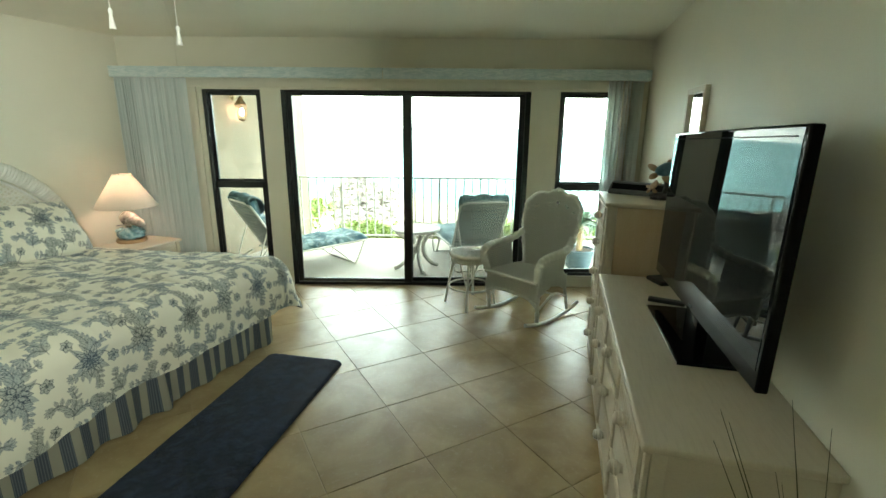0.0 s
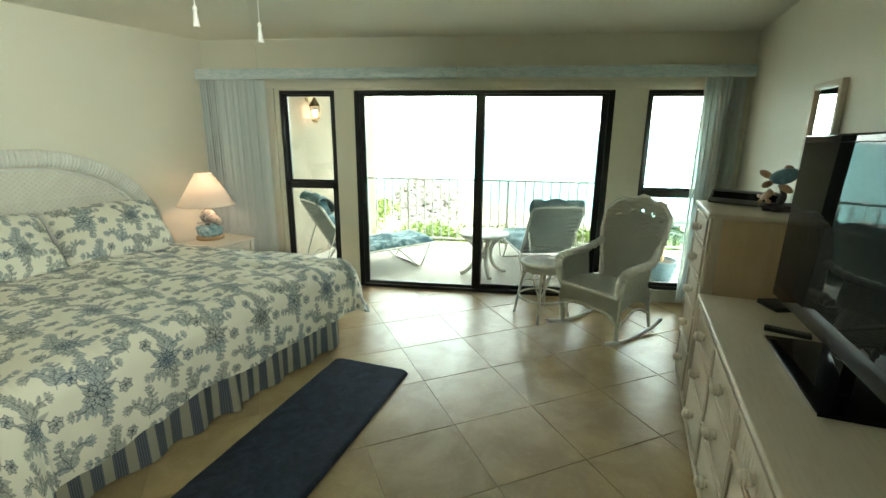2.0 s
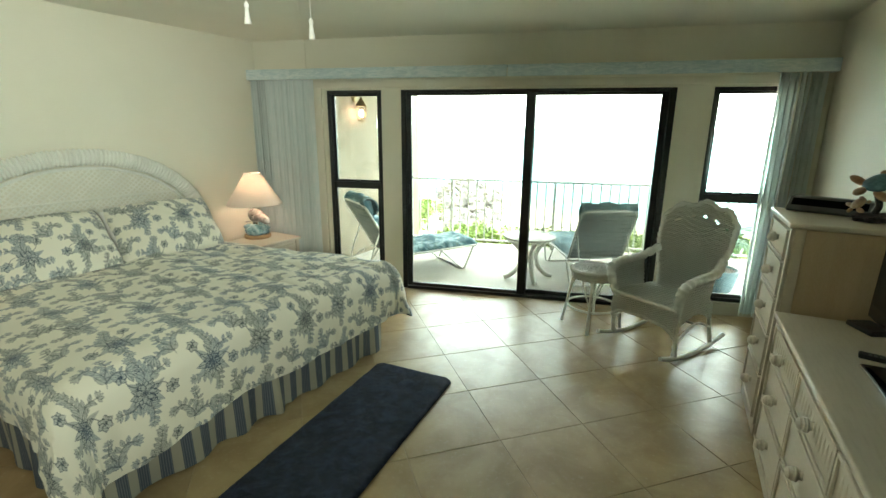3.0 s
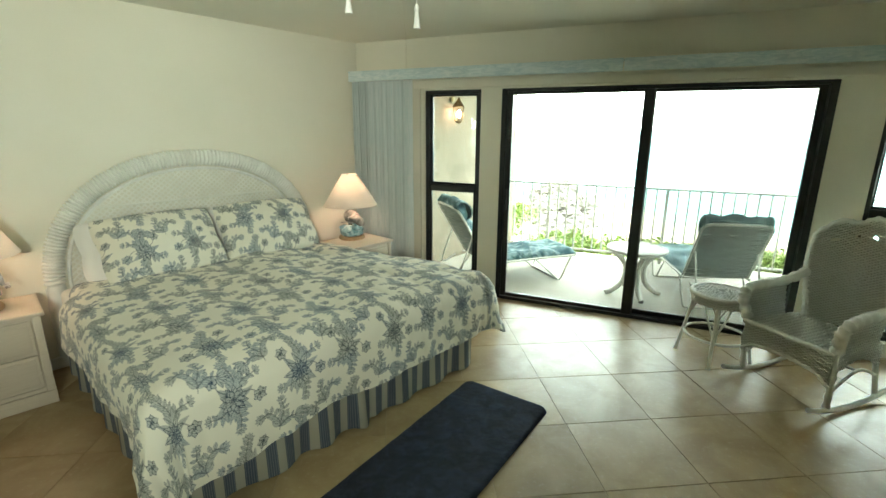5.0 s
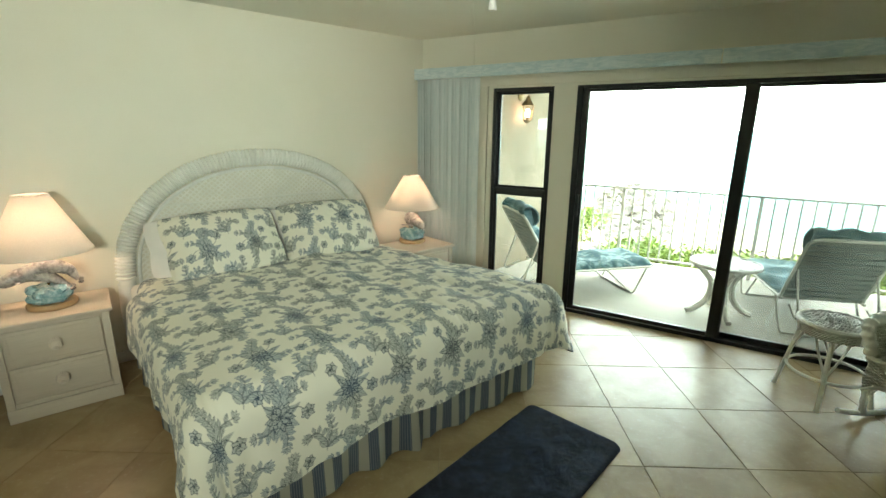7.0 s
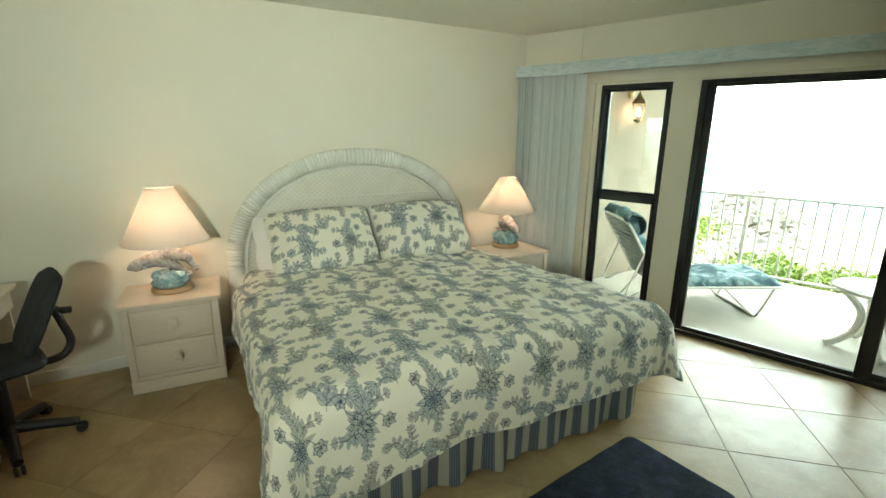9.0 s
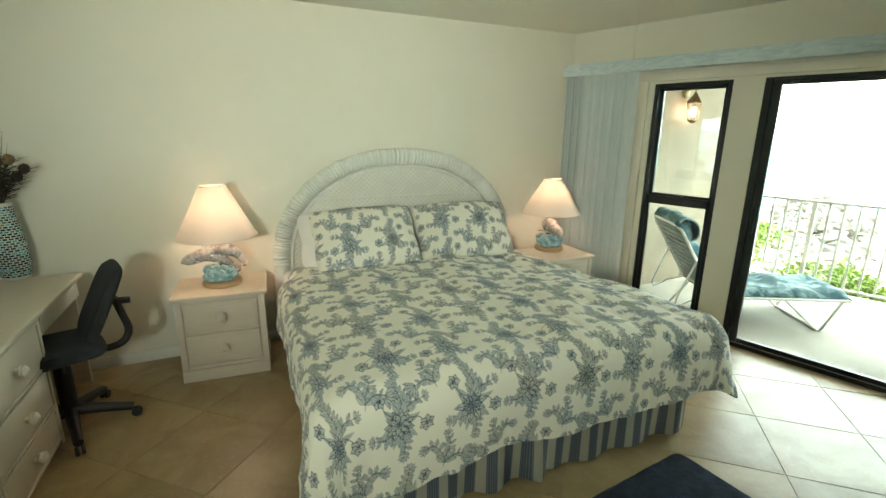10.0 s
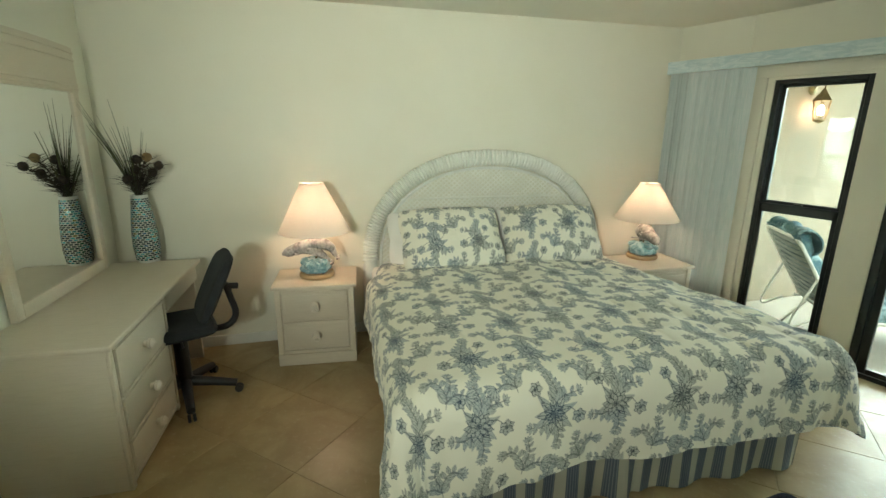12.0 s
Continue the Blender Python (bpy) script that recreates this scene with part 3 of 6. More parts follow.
def side_window(name, x0, x1, label):
    w = thing(name, pose(0, 0, 0), label, "window", kind="structure")
    f, z0, z1, zm = 0.035, 0.13, HEAD, 1.115
    bars("window_frame", w, [(x0, x0 + f, z0, z1), (x1 - f, x1, z0, z1), (x0 + f, x1 - f, z0, z0 + f), (x0 + f, x1 - f, z1 - f, z1)], 5.078, 5.16)
    bars("upper_sash", w, [(x0 + f, x0 + f + 0.03, zm, z1 - f), (x1 - f - 0.03, x1 - f, zm, z1 - f), (x0 + f, x1 - f, zm, zm + 0.045), (x0 + f, x1 - f, z1 - f - 0.02, z1 - f)], 5.12, 5.15)
    bars("lower_sash", w, [(x0 + f, x0 + f + 0.03, z0 + f, zm + 0.02), (x1 - f - 0.03, x1 - f, z0 + f, zm + 0.02), (x0 + f, x1 - f, zm - 0.045, zm + 0.025), (x0 + f, x1 - f, z0 + f, z0 + f + 0.04)], 5.085, 5.115)
    bars("latch", w, [((x0 + x1) / 2 - 0.03, (x0 + x1) / 2 + 0.03, zm + 0.025, zm + 0.04)], 5.085, 5.112, "bronze")
    part("window_sill", box((x0 - 0.02, 5.045, z0 - 0.02), (x1 + 0.02, 5.085, z0), 0.004), "trim", w, "cream painted sill")
    pane(w, x0 + f + 0.02, x1 - f - 0.02, zm + 0.03, z1 - f - 0.01, 5.132)
    pane(w, x0 + f + 0.02, x1 - f - 0.02, z0 + f + 0.02, zm - 0.03, 5.098)
    return w


side_window("window_1", *WIN_L, "narrow dark-framed single-hung window beside the sliding door")
side_window("window_2", *WIN_R, "narrow dark-framed single-hung window behind the wicker rocker")

door = thing("door_1", pose(0, 0, 0), "dark aluminium sliding glass door to the balcony, closed", "door", kind="structure")
x0, x1 = DOOR
bars("door_frame", door, [(x0, x0 + 0.05, 0.0, HEAD), (x1 - 0.05, x1, 0.0, HEAD), (x0 + 0.05, x1 - 0.05, HEAD - 0.03, HEAD), (x0 + 0.05, x1 - 0.05, -0.008, 0.03)], 5.074, 5.2)
bars("sliding_panel", door, [(x0 + 0.05, x0 + 0.105, 0.03, HEAD - 0.03), (-0.43, -0.345, 0.03, HEAD - 0.03), (x0 + 0.105, -0.43, 0.03, 0.07), (x0 + 0.105, -0.43, HEAD - 0.055, HEAD - 0.03)], 5.085, 5.12)
bars("fixed_panel", door, [(-0.40, -0.335, 0.03, HEAD - 0.03), (x1 - 0.105, x1 - 0.05, 0.03, HEAD - 0.03), (-0.335, x1 - 0.105, 0.03, 0.075), (-0.335, x1 - 0.105, HEAD - 0.055, HEAD - 0.03)], 5.135, 5.17)
bars("track", door, [(x0 + 0.05, -0.43, 0.03, 0.036)], 5.076, 5.084, "track", "bright aluminium track")
bars("door_handle", door, [(x0 + 0.068, x0 + 0.086, 0.93, 1.13)], 5.055, 5.086, "bronze")
pane(door, x0 + 0.1, -0.425, 0.065, HEAD - 0.05, 5.1)
pane(door, -0.345, x1 - 0.1, 0.07, HEAD - 0.05, 5.15)
part("insect_screen", box((-0.345, 5.178, 0.06), (x1 - 0.05, 5.179, HEAD - 0.04)), "insect_screen", door, "fine dark insect screen behind the fixed pane", smooth=False)


# ---- blinds ----
def blind(x0, x1, count, label, dark_first):
    w = thing("vertical_blind", pose(0, 0, 0), label, "blind", "blinds at the glazing")
    part("headrail", box((x0 - 0.01, 4.975, 2.165), (x1 + 0.01, 5.02, 2.205), 0.004), "white_metal", w)
    rnd = random.Random(count)
    for i in range(count):
        x = x0 + (i + 0.5) * (x1 - x0) / count
        turn = radians(58 - 26 * math.sin(i * 1.1)) if not dark_first else radians(68 - 14 * math.sin(i * 1.9)) if i < 6 else radians(31 + 13 * math.sin(i * 2.3))
        half = 0.045 + 0.01 * rnd.random()
        if x + half * math.cos(turn) > 2.0:
            x = 2.0 - half * math.cos(turn)
        lean = 0.012 * (rnd.random() - 0.5)

        def vane(a, b, x=x, turn=turn, half=half, lean=lean):
            s = (a - 0.5) * 2 * half
            belly = 0.016 * math.cos(math.pi * (a - 0.5)) + 0.004 * math.sin(b * 5 + i)
            z = 2.165 - b * 2.115
            return (x + s * math.cos(turn) - belly * math.sin(turn) + lean * b, 4.997 + s * math.sin(turn) + belly * math.cos(turn), z)

        part("vane", thicken(sheet(vane, 8, 10), 0.002), "vane", w)


blind(-3.24, -2.60, 22, "drawn-back stack of blue-grey fabric vertical blinds in the corner", True)
blind(1.62, 1.97, 9, "drawn-back stack of blue-grey fabric vertical blinds beside the chest", False)
for a, c in ((-3.27, -0.606), (-0.598, 2.005)):
    v = thing("valance", pose(0, 0, 0), "pale blue marbled fabric-covered valance above the glazing", "valance", "valances")
    part("front_board", box((a, 4.92, 2.162), (c, 4.935, 2.262), 0.003), "valance", v)
    part("top_board", box((a, 4.935, 2.25), (c, 5.055, 2.262), 0.002), "valance", v)
    end = a if a < -2 else c - 0.012
    part("end_board", box((end, 4.935, 2.162), (end + 0.012, 5.055, 2.25), 0.002), "valance", v)

# ---- balcony and outdoors ----
tagged(part("floor_balcony", box((-4.2, 5.22, -0.3), (6.0, 7.75, -0.1), 0.01), "concrete", smooth=False), "pale concrete balcony floor", "floor", kind="structure")
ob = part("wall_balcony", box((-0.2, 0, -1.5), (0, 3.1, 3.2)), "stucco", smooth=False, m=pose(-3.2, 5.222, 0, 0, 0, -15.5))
tagged(ob, "weathered cream stucco side wall of the balcony", "wall", kind="structure")

# slab added out of view to keep high sky light off balcony and room
tagged(part("unseen_soffit", box((-4.2, 5.222, 2.62), (6.0, 7.75, 2.8), 0.01), "stucco", smooth=False), "unseen stucco soffit added over the balcony to cut high sky light", "ceiling", kind="structure")

rail = thing("railing", pose(0, 7.57, -0.1), "beige painted metal balcony railing with upright balusters", "railing")
part("top_rail", box((-2.56, -0.025, 1.02), (6.0, 0.025, 1.05), 0.008), "rail_paint", rail)
part("bottom_rail", box((-2.56, -0.015, 0.08), (6.0, 0.015, 0.105), 0.004), "rail_paint", rail)
post, bal = box((-0.02, -0.02, 0), (0.02, 0.02, 1.02), 0.003), box((-0.0105, -0.0105, 0.105), (0.0105, 0.0105, 1.02), 0)
post = part("post", post, "rail_paint", rail, m=pose(-1.645, 0, 0))
bal = part("baluster", bal, "rail_paint", rail, smooth=False, m=pose(-1.645 + 0.13, 0, 0))
for i in range(-10, 59):
    if i in (0, 1):
        continue
    src = post if i % 12 == 0 else bal
    if -2.53 < -1.645 + i * 0.1305 < 5.9:
        o = new(src.name.split(".")[0], src.data)
        o.parent, o.matrix_basis = rail, pose(-1.645 + i * 0.1305, 0, 0)


def lounger(m, label, raise_deg, back_len, seat_len):
    """A tube-framed sun lounger, foot along +x, pivot at the origin."""
    w = thing("sun_lounger", m, label, "lounger", "loungers on the balcony")
    h, half, a = 0.30, 0.32, radians(raise_deg)
    for s in (-1, 1):
        part("side_rail", tube([(-0.05, s * half, h), (seat_len * 0.6, s * half, h), (seat_len, s * half, h)], 0.013), "rail_paint", w)
        part("leg", tube(bend([(seat_len - 0.06, s * half, h), (seat_len - 0.20, s * half, 0.02), (seat_len - 0.24, s * half * 0.9, 0.012)], 10), 0.012), "rail_paint", w)
        part("leg", tube(bend([(0.10, s * half, h), (-0.12, s * half, 0.02), (-0.18, s * half * 0.9, 0.012)], 10), 0.012), "rail_paint", w)
        part("brace", tube([(seat_len * 0.52, s * half, h), (seat_len - 0.24, s * half * 0.9, 0.014)], 0.010), "rail_paint", w)
        part("backrest_prop", tube(bend([(-0.5 * back_len * math.cos(a), s * half * 0.92, h + 0.5 * back_len * math.sin(a)), (-0.33, s * half * 0.92, h - 0.08), (-0.15, s * half * 0.92, h - 0.02)], 10), 0.010), "rail_paint", w)
    part("foot_bar", tube([(seat_len - 0.24, -half * 0.9, 0.012), (seat_len - 0.24, half * 0.9, 0.012)], 0.012), "rail_paint", w)
    part("head_bar", tube([(-0.18, -half * 0.9, 0.012), (-0.18, half * 0.9, 0.012)], 0.012), "rail_paint", w)

    def along(d, y, up=0.0):
        return (-d * math.cos(a) + up * math.sin(a), y, h + d * math.sin(a) + up * math.cos(a))

    loop = [along(0, -half), along(back_len * 0.5, -half), along(back_len - 0.06, -half), along(back_len - 0.015, -half + 0.03), along(back_len, -half + 0.09), along(back_len, half - 0.09), along(back_len - 0.015, half - 0.03), along(back_len - 0.06, half), along(back_len * 0.5, half), along(0, half)]
    part("backrest_frame", tube(loop, 0.014), "rail_paint", w)
    n = int(back_len / 0.057)
    for i in range(n):
        d = 0.03 + i * (back_len - 0.06) / (n - 1)
        part("slat", sheet(lambda p, q, d=d: along(d + (q - 0.5) * 0.046, (p - 0.5) * 2 * half * 0.99, -0.006 - 0.012 * math.sin(math.pi * p)), 6, 1), "slat_plastic", w)
    for i in range(int(seat_len / 0.06)):
        x = 0.03 + i * 0.06
        part("slat", box((x, -half, h + 0.008), (x + 0.048, half, h + 0.014)), "slat_plastic", w, smooth=False)
    c = tagged(thing("lounger_cushion", m, "teal leaf-patterned padded cushion lying on the lounger", "cushion", "cushions on the loungers"))

    def pad(length, place, thick):
        def top(p, q):
            x, y = p * length, (q - 0.5) * 2 * (half - 0.01)
            e = min(p * length, (1 - p) * length, 0.06) / 0.06
            e2 = min(q, 1 - q, 0.1) / 0.1
            swell = math.sqrt(max(e, 0)) * math.sqrt(max(e2, 0))
            return place(x, y, 0.012 + thick * swell * (0.85 + 0.15 * math.cos(x * math.tau / 0.38)) + 0.01 * noise.noise((x * 5, y * 5, length)))

        return thicken(sheet(top, 40, 18), 0.012)

    part("seat_pad", pad(seat_len + 0.02, lambda x, y, z: (x, y, h + 0.006 + z), 0.07), "cushion", c)
    part("back_pad", pad(back_len + 0.03, lambda x, y, z: along(x, y, z), 0.11), "cushion", c)

    def fold(p, q):
        ang = -1.1 + p * 4.6
        y = (q - 0.5) * 2 * (half - 0.02)
        r = 0.085 + 0.03 * noise.noise((p * 3, q * 5, 3))
        return along(back_len - 0.07 + r * math.cos(ang) * 1.35, y, 0.07 + r * math.sin(ang))

    part("head_roll", thicken(sheet(fold, 14, 14), 0.015), "cushion", c)
    return w


lounger(pose(-2.13, 5.80, -0.1, 0, 0, 45), "white tube-framed sun lounger with a raised back, side on", 59, 0.76, 1.20)
lounger(pose(0.42, 6.12, -0.1, 0, 0, 106), "white tube-framed sun lounger with a raised slatted back facing the sea", 61, 0.72, 1.15)


def patio_table():
    w = thing("patio_table", pose(-0.36, 6.08, -0.1), "small round white slatted patio table with curved legs", "table")
    top, r = 0.545, 0.30
    for i in range(7):
        y0, y1 = -r + 0.02 + i * 0.0805, -r + 0.02 + i * 0.0805 + 0.07
        half = math.sqrt(max(r * r - max(abs(y0), abs(y1)) ** 2, 0.003))
        part("slat", box((-half, y0, top - 0.016), (half, y1, top), 0.004), "rail_paint", w)
    rim = [(r * math.cos(k * math.tau / 40), r * math.sin(k * math.tau / 40), top - 0.012) for k in range(40)]
    part("rim", tube(rim, 0.018, 8, closed=True), "rail_paint", w)
    for k in range(4):
        a = radians(20 + 90 * k)
        c, s = math.cos(a), math.sin(a)
        path = bend([(0.27 * c, 0.27 * s, top - 0.03), (0.20 * c, 0.20 * s, top - 0.08), (0.10 * c, 0.10 * s, 0.33), (0.12 * c, 0.12 * s, 0.16), (0.22 * c, 0.22 * s, 0.05), (0.30 * c, 0.30 * s, 0.018)], 20)
        part("leg", tube(path, lambda u: 0.029, 8), "rail_paint", w)
    part("hub", lathe([(0.03, 0.2), (0.06, 0.22), (0.06, 0.3), (0.03, 0.32)], 16), "rail_paint", w)


patio_table()


def wall_lantern(m, label):
    w = thing("wall_lantern", m, label, "lamp", "lanterns on the balcony")
    part("backplate", lathe([(0.0, 0.0), (0.05, 0.0), (0.055, 0.008), (0.04, 0.02), (0.0, 0.025)], 18), "brass", w, m=pose(0, 0, 0.05, 0, 90, 0))
    part("arm", tube(bend([(0.02, 0, 0.06), (0.07, 0, 0.12), (0.12, 0, 0.10), (0.12, 0, 0.04)], 12), 0.008), "brass", w)
    part("roof", lathe([(0.0, 0.06), (0.015, 0.05), (0.03, 0.02), (0.085, -0.05), (0.088, -0.06), (0.0, -0.06)], 6, (0.12, 0, 0)), "brass", w)
    cage = bmesh.new()
    for k in range(6):
        a = k * math.tau / 6
        tube([(0.12 + 0.075 * math.cos(a), 0.075 * math.sin(a), -0.06), (0.12 + 0.05 * math.cos(a), 0.05 * math.sin(a), -0.24)], 0.004, 5, cage)
    part("cage", cage, "brass", w)
    part("base", lathe([(0.0, -0.275), (0.02, -0.265), (0.052, -0.245), (0.052, -0.235), (0.0, -0.235)], 12, (0.12, 0, 0)), "brass", w)
    part("bulb", lathe([(0.0, -0.10), (0.018, -0.11), (0.03, -0.15), (0.02, -0.19), (0.0, -0.2)], 12, (0.12, 0, 0)), "bulb", w, "lit warm bulb")


wall_lantern(pose(-2.818, 6.597, 2.037, 0, 0, -15.5), "lit brass wall lantern on the stucco side wall")
wall_lantern(pose(1.02, 5.22, 2.04, 0, 0, 90), "brass wall lantern beside the sliding door outside")


def potted_palm():
    w = thing("potted_plant", pose(1.8, 6.15, -0.1), "green palm in a dark glazed pot on the balcony", "plant")
    part("pot", lathe([(0.0, 0.0), (0.13, 0.0), (0.16, 0.03), (0.20, 0.2), (0.205, 0.26), (0.19, 0.27), (0.18, 0.24), (0.0, 0.23)], 28), "pot", w)
    part("soil", lathe([(0.0, 0.245), (0.178, 0.243)], 20), "soil", w)
    part("trunk", tube(bend([(0, 0, 0.2), (0.01, 0.01, 0.4), (0.0, 0.02, 0.58)], 8), lambda u: 0.045 - 0.012 * u), "turned", w)
    rnd = random.Random(5)
    for k in range(17):
        a, up = k * 2.4 + rnd.random() * 0.4, 0.25 + 0.9 * rnd.random()
        ln = 0.45 + 0.2 * rnd.random()
        bm = bmesh.new()
        spine = [Vector((math.cos(a) * ln * u * math.cos(up * (1 - u * 0.3)), math.sin(a) * ln * u * math.cos(up * (1 - u * 0.3)), 0.57 + ln * (math.sin(up) * u * 1.2 - 0.75 * u * u))) for u in [i / 14 for i in range(15)]]
        tube(spine, lambda u: 0.006 * (1 - u) + 0.0015, 5, bm)
        side = Vector((-math.sin(a), math.cos(a), 0))
        for i in range(2, 15):
            for s in (-1, 1):
                p, d = spine[i], (spine[i] - spine[i - 1]).normalized()
                q = p + side * s * 0.16 * math.sin(math.pi * (i / 15) ** 0.7 + 0.2) + d * 0.07 + Vector((0, 0, -0.04))
                mid = (p + q) / 2 + Vector((0, 0, 0.012))
                e = d * 0.010
                bm.faces.new([bm.verts.new(c) for c in (p - e, mid - e * 1.3, q, mid + e * 1.3, p + e)])
        part("frond", bm, "palm", w)


potted_palm()


def shrub(m, size, count, seed, label):
    """A hedge plant: stems and many small leaves with gaps."""
    w = thing("shrub", m, label, "shrub", "shrubs below the balcony")
    rnd = random.Random(seed)
    bm, stems = bmesh.new(), bmesh.new()
    sx, sy, sz = size
    heads = [Vector(((rnd.random() - 0.5) * 2 * sx, (rnd.random() - 0.5) * 2 * sy, sz * (0.55 + 0.45 * rnd.random()))) for _ in range(max(8, count // 90))]
    for hd in heads:
        tube(bend([(hd.x * 0.3, hd.y * 0.3, -0.6), (hd.x * 0.7, hd.y * 0.7, hd.z * 0.4), hd], 5), lambda u: 0.012 - 0.008 * u, 4, stems)
        for _ in range(90):
            d = Vector((rnd.gauss(0, 1), rnd.gauss(0, 1), rnd.gauss(0, 0.8))).normalized() * (0.06 + 0.13 * rnd.random())
            p = hd + d
            n = Vector((rnd.gauss(0, 1), rnd.gauss(0, 1), rnd.gauss(0.6, 1))).normalized()
            u = n.orthogonal().normalized()
            u.rotate(Matrix.Rotation(rnd.random() * 6.28, 3, n))
            v, l = n.cross(u), 0.028 + 0.03 * rnd.random()
            bm.faces.new([bm.verts.new(c) for c in (p - u * l, p + v * l * 0.45, p + u * l, p - v * l * 0.45)])
    part("stem", stems, "reed", w)
    tagged(part("foliage", bm, "leaf", w, smooth=False), kind="stuff")


shrub(pose(-3.1, 9.2, -0.55), (0.8, 0.5, 0.85), 5200, 1, "dense sea-grape bush with bright green leaves beyond the railing")
shrub(pose(-1.2, 8.5, -0.6), (0.75, 0.35, 0.52), 4200, 2, "low bright green shrub just beyond the railing")
shrub(pose(0.4, 8.6, -0.6), (0.9, 0.35, 0.50), 4600, 3, "low bright green shrub just beyond the railing")
shrub(pose(2.2, 8.6, -0.6), (0.9, 0.35, 0.55), 4600, 4, "low bright green shrub just beyond the railing")


def shore_rock(rnd, x, y, z, s):
    bm = blob((0, 0, 0), (s, s * (0.7 + 0.5 * rnd.random()), s * (0.5 + 0.3 * rnd.random())), None, 0.7, rnd.random() * 40, 2)
    for v in bm.verts:
        v.co = Vector([round(c / (s * 0.28)) * s * 0.28 * 0.3 + c * 0.7 for c in v.co])
    return solid("shore_rock", bm, "rock", pose(x, y, z, 0, 0, rnd.random() * 360), "rough tan-grey boulder on the shore", "rock", "boulders on the shore", smooth=False)


rnd = random.Random(11)
for k in range(290):
    y = 12.0 + 11 * rnd.random() ** 1.1
    u = rnd.random() ** 0.9
    high = 0.85 * math.sin(math.pi * min(1.0, 0.12 + 0.95 * u)) * (y - 12.0) / 11
    shore_rock(rnd, y * (-0.242 + 0.150 * u), y, -1.52 + high * (0.75 + 0.25 * rnd.random()), 0.09 + 0.27 * rnd.random() ** 1.5)


def land(a, b):
    x, y = -60 + 120 * a, -40 + 80 * b
    edge = 17 + 8 * math.exp(-((x + 2.8) / 3.0) ** 2)
    return (x, y, -1.35 - 3.0 * max(0.0, min(1.0, (y - edge) / 5)) + 0.08 * noise.noise((x * 0.4, y * 0.4, 0)))


tagged(part("ground", sheet(land, 90, 80), "earth"), "sandy earth and low growth falling to the shore", "ground", kind="structure")
bm = bmesh.new()
bm.faces.new([bm.verts.new(p) for p in ((-4500, 12, -2.6), (4500, 12, -2.6), (4500, 4500, -2.6), (-4500, 4500, -2.6))])
tagged(part("water", bm, "sea", smooth=False), "pale turquoise sea reaching the horizon", "sea", kind="structure")


# ---- bed ----
BED = pose(-3.77, 3.33, 0, 0, 0, GROUP)
bed = thing("bed", BED, "king bed with an arched white wicker headboard and striped skirt", "bed")
part("base", box((0.12, -0.94, 0.04), (2.12, 1.0, 0.34), 0.01), "pillow_white", bed)
part("mattress", box((0.10, -0.97, 0.34), (2.14, 1.03, 0.60), 0.06, segments=4), "pillow_white", bed)


PRINT = draw_print()


def finer(grid, k):
    """A grid of points with k steps for each one, along a smooth line through them, both ways."""
    for axis in (0, 1):
        g = np.moveaxis(grid, axis, 0)
        g = np.concatenate((2 * g[:1] - g[1:2], g, 2 * g[-1:] - g[-2:-1]))
        a, b, c, d = g[:-3], g[1:-2], g[2:-1], g[3:]
        rows = []
        for q in range(k):
            u = q / k
            rows.append(0.5 * (2 * b + (c - a) * u + (2 * a - 5 * b + 4 * c - d) * u * u + (3 * b - a - 3 * c + d) * u**3))
        g = np.concatenate((np.stack(rows, 1).reshape(-1, *b.shape[1:]), g[-2:-1]))
        grid = np.moveaxis(g, 0, axis)
    return grid


def printed(name, fn, nu, nv, k, print_at, parent=None):
    """A fine sheet of cloth that carries the print; fn gives its form, print_at the place on the cloth in metres."""
    pts = finer(np.array([[tuple(fn(i / nu, j / nv)) for j in range(nv + 1)] for i in range(nu + 1)]), k)
    n, m = pts.shape[:2]
    ids = np.arange(n * m).reshape(n, m)
    quads = np.stack((ids[:-1, :-1], ids[1:, :-1], ids[1:, 1:], ids[:-1, 1:]), -1).reshape(-1, 4)
    me = bpy.data.meshes.new(name)
    me.vertices.add(n * m)
    me.vertices.foreach_set("co", pts.reshape(-1).astype(np.float32))
    me.loops.add(quads.size)
    me.loops.foreach_set("vertex_index", quads.reshape(-1).astype(np.int32))
    me.polygons.add(len(quads))
    me.polygons.foreach_set("loop_start", np.arange(0, quads.size, 4, dtype=np.int32))
    me.polygons.foreach_set("use_smooth", np.ones(len(quads), dtype=bool))
    me.update(calc_edges=True)
    a, b = np.meshgrid(np.linspace(0, 1, n), np.linspace(0, 1, m), indexing="ij")
    u, v = print_at(a, b)
    for key, tile in zip(("print_fill", "print_ink"), PRINT):
        x, y = u / DOT, v / DOT
        i, j = np.floor(x).astype(int), np.floor(y).astype(int)
        x, y, (p, q) = x - i, y - j, tile.shape
        i, j, i1, j1 = i % p, j % q, (i + 1) % p, (j + 1) % q
        val = (tile[i, j] * (1 - x) + tile[i1, j] * x) * (1 - y) + (tile[i, j1] * (1 - x) + tile[i1, j1] * x) * y
        me.attributes.new(key, "FLOAT", "POINT").data.foreach_set("value", val.reshape(-1).astype(np.float32))
    me.materials.append(M["floral"])
    ob = new(name, me)
    if parent is not None:
        ob.parent = parent
    return ob


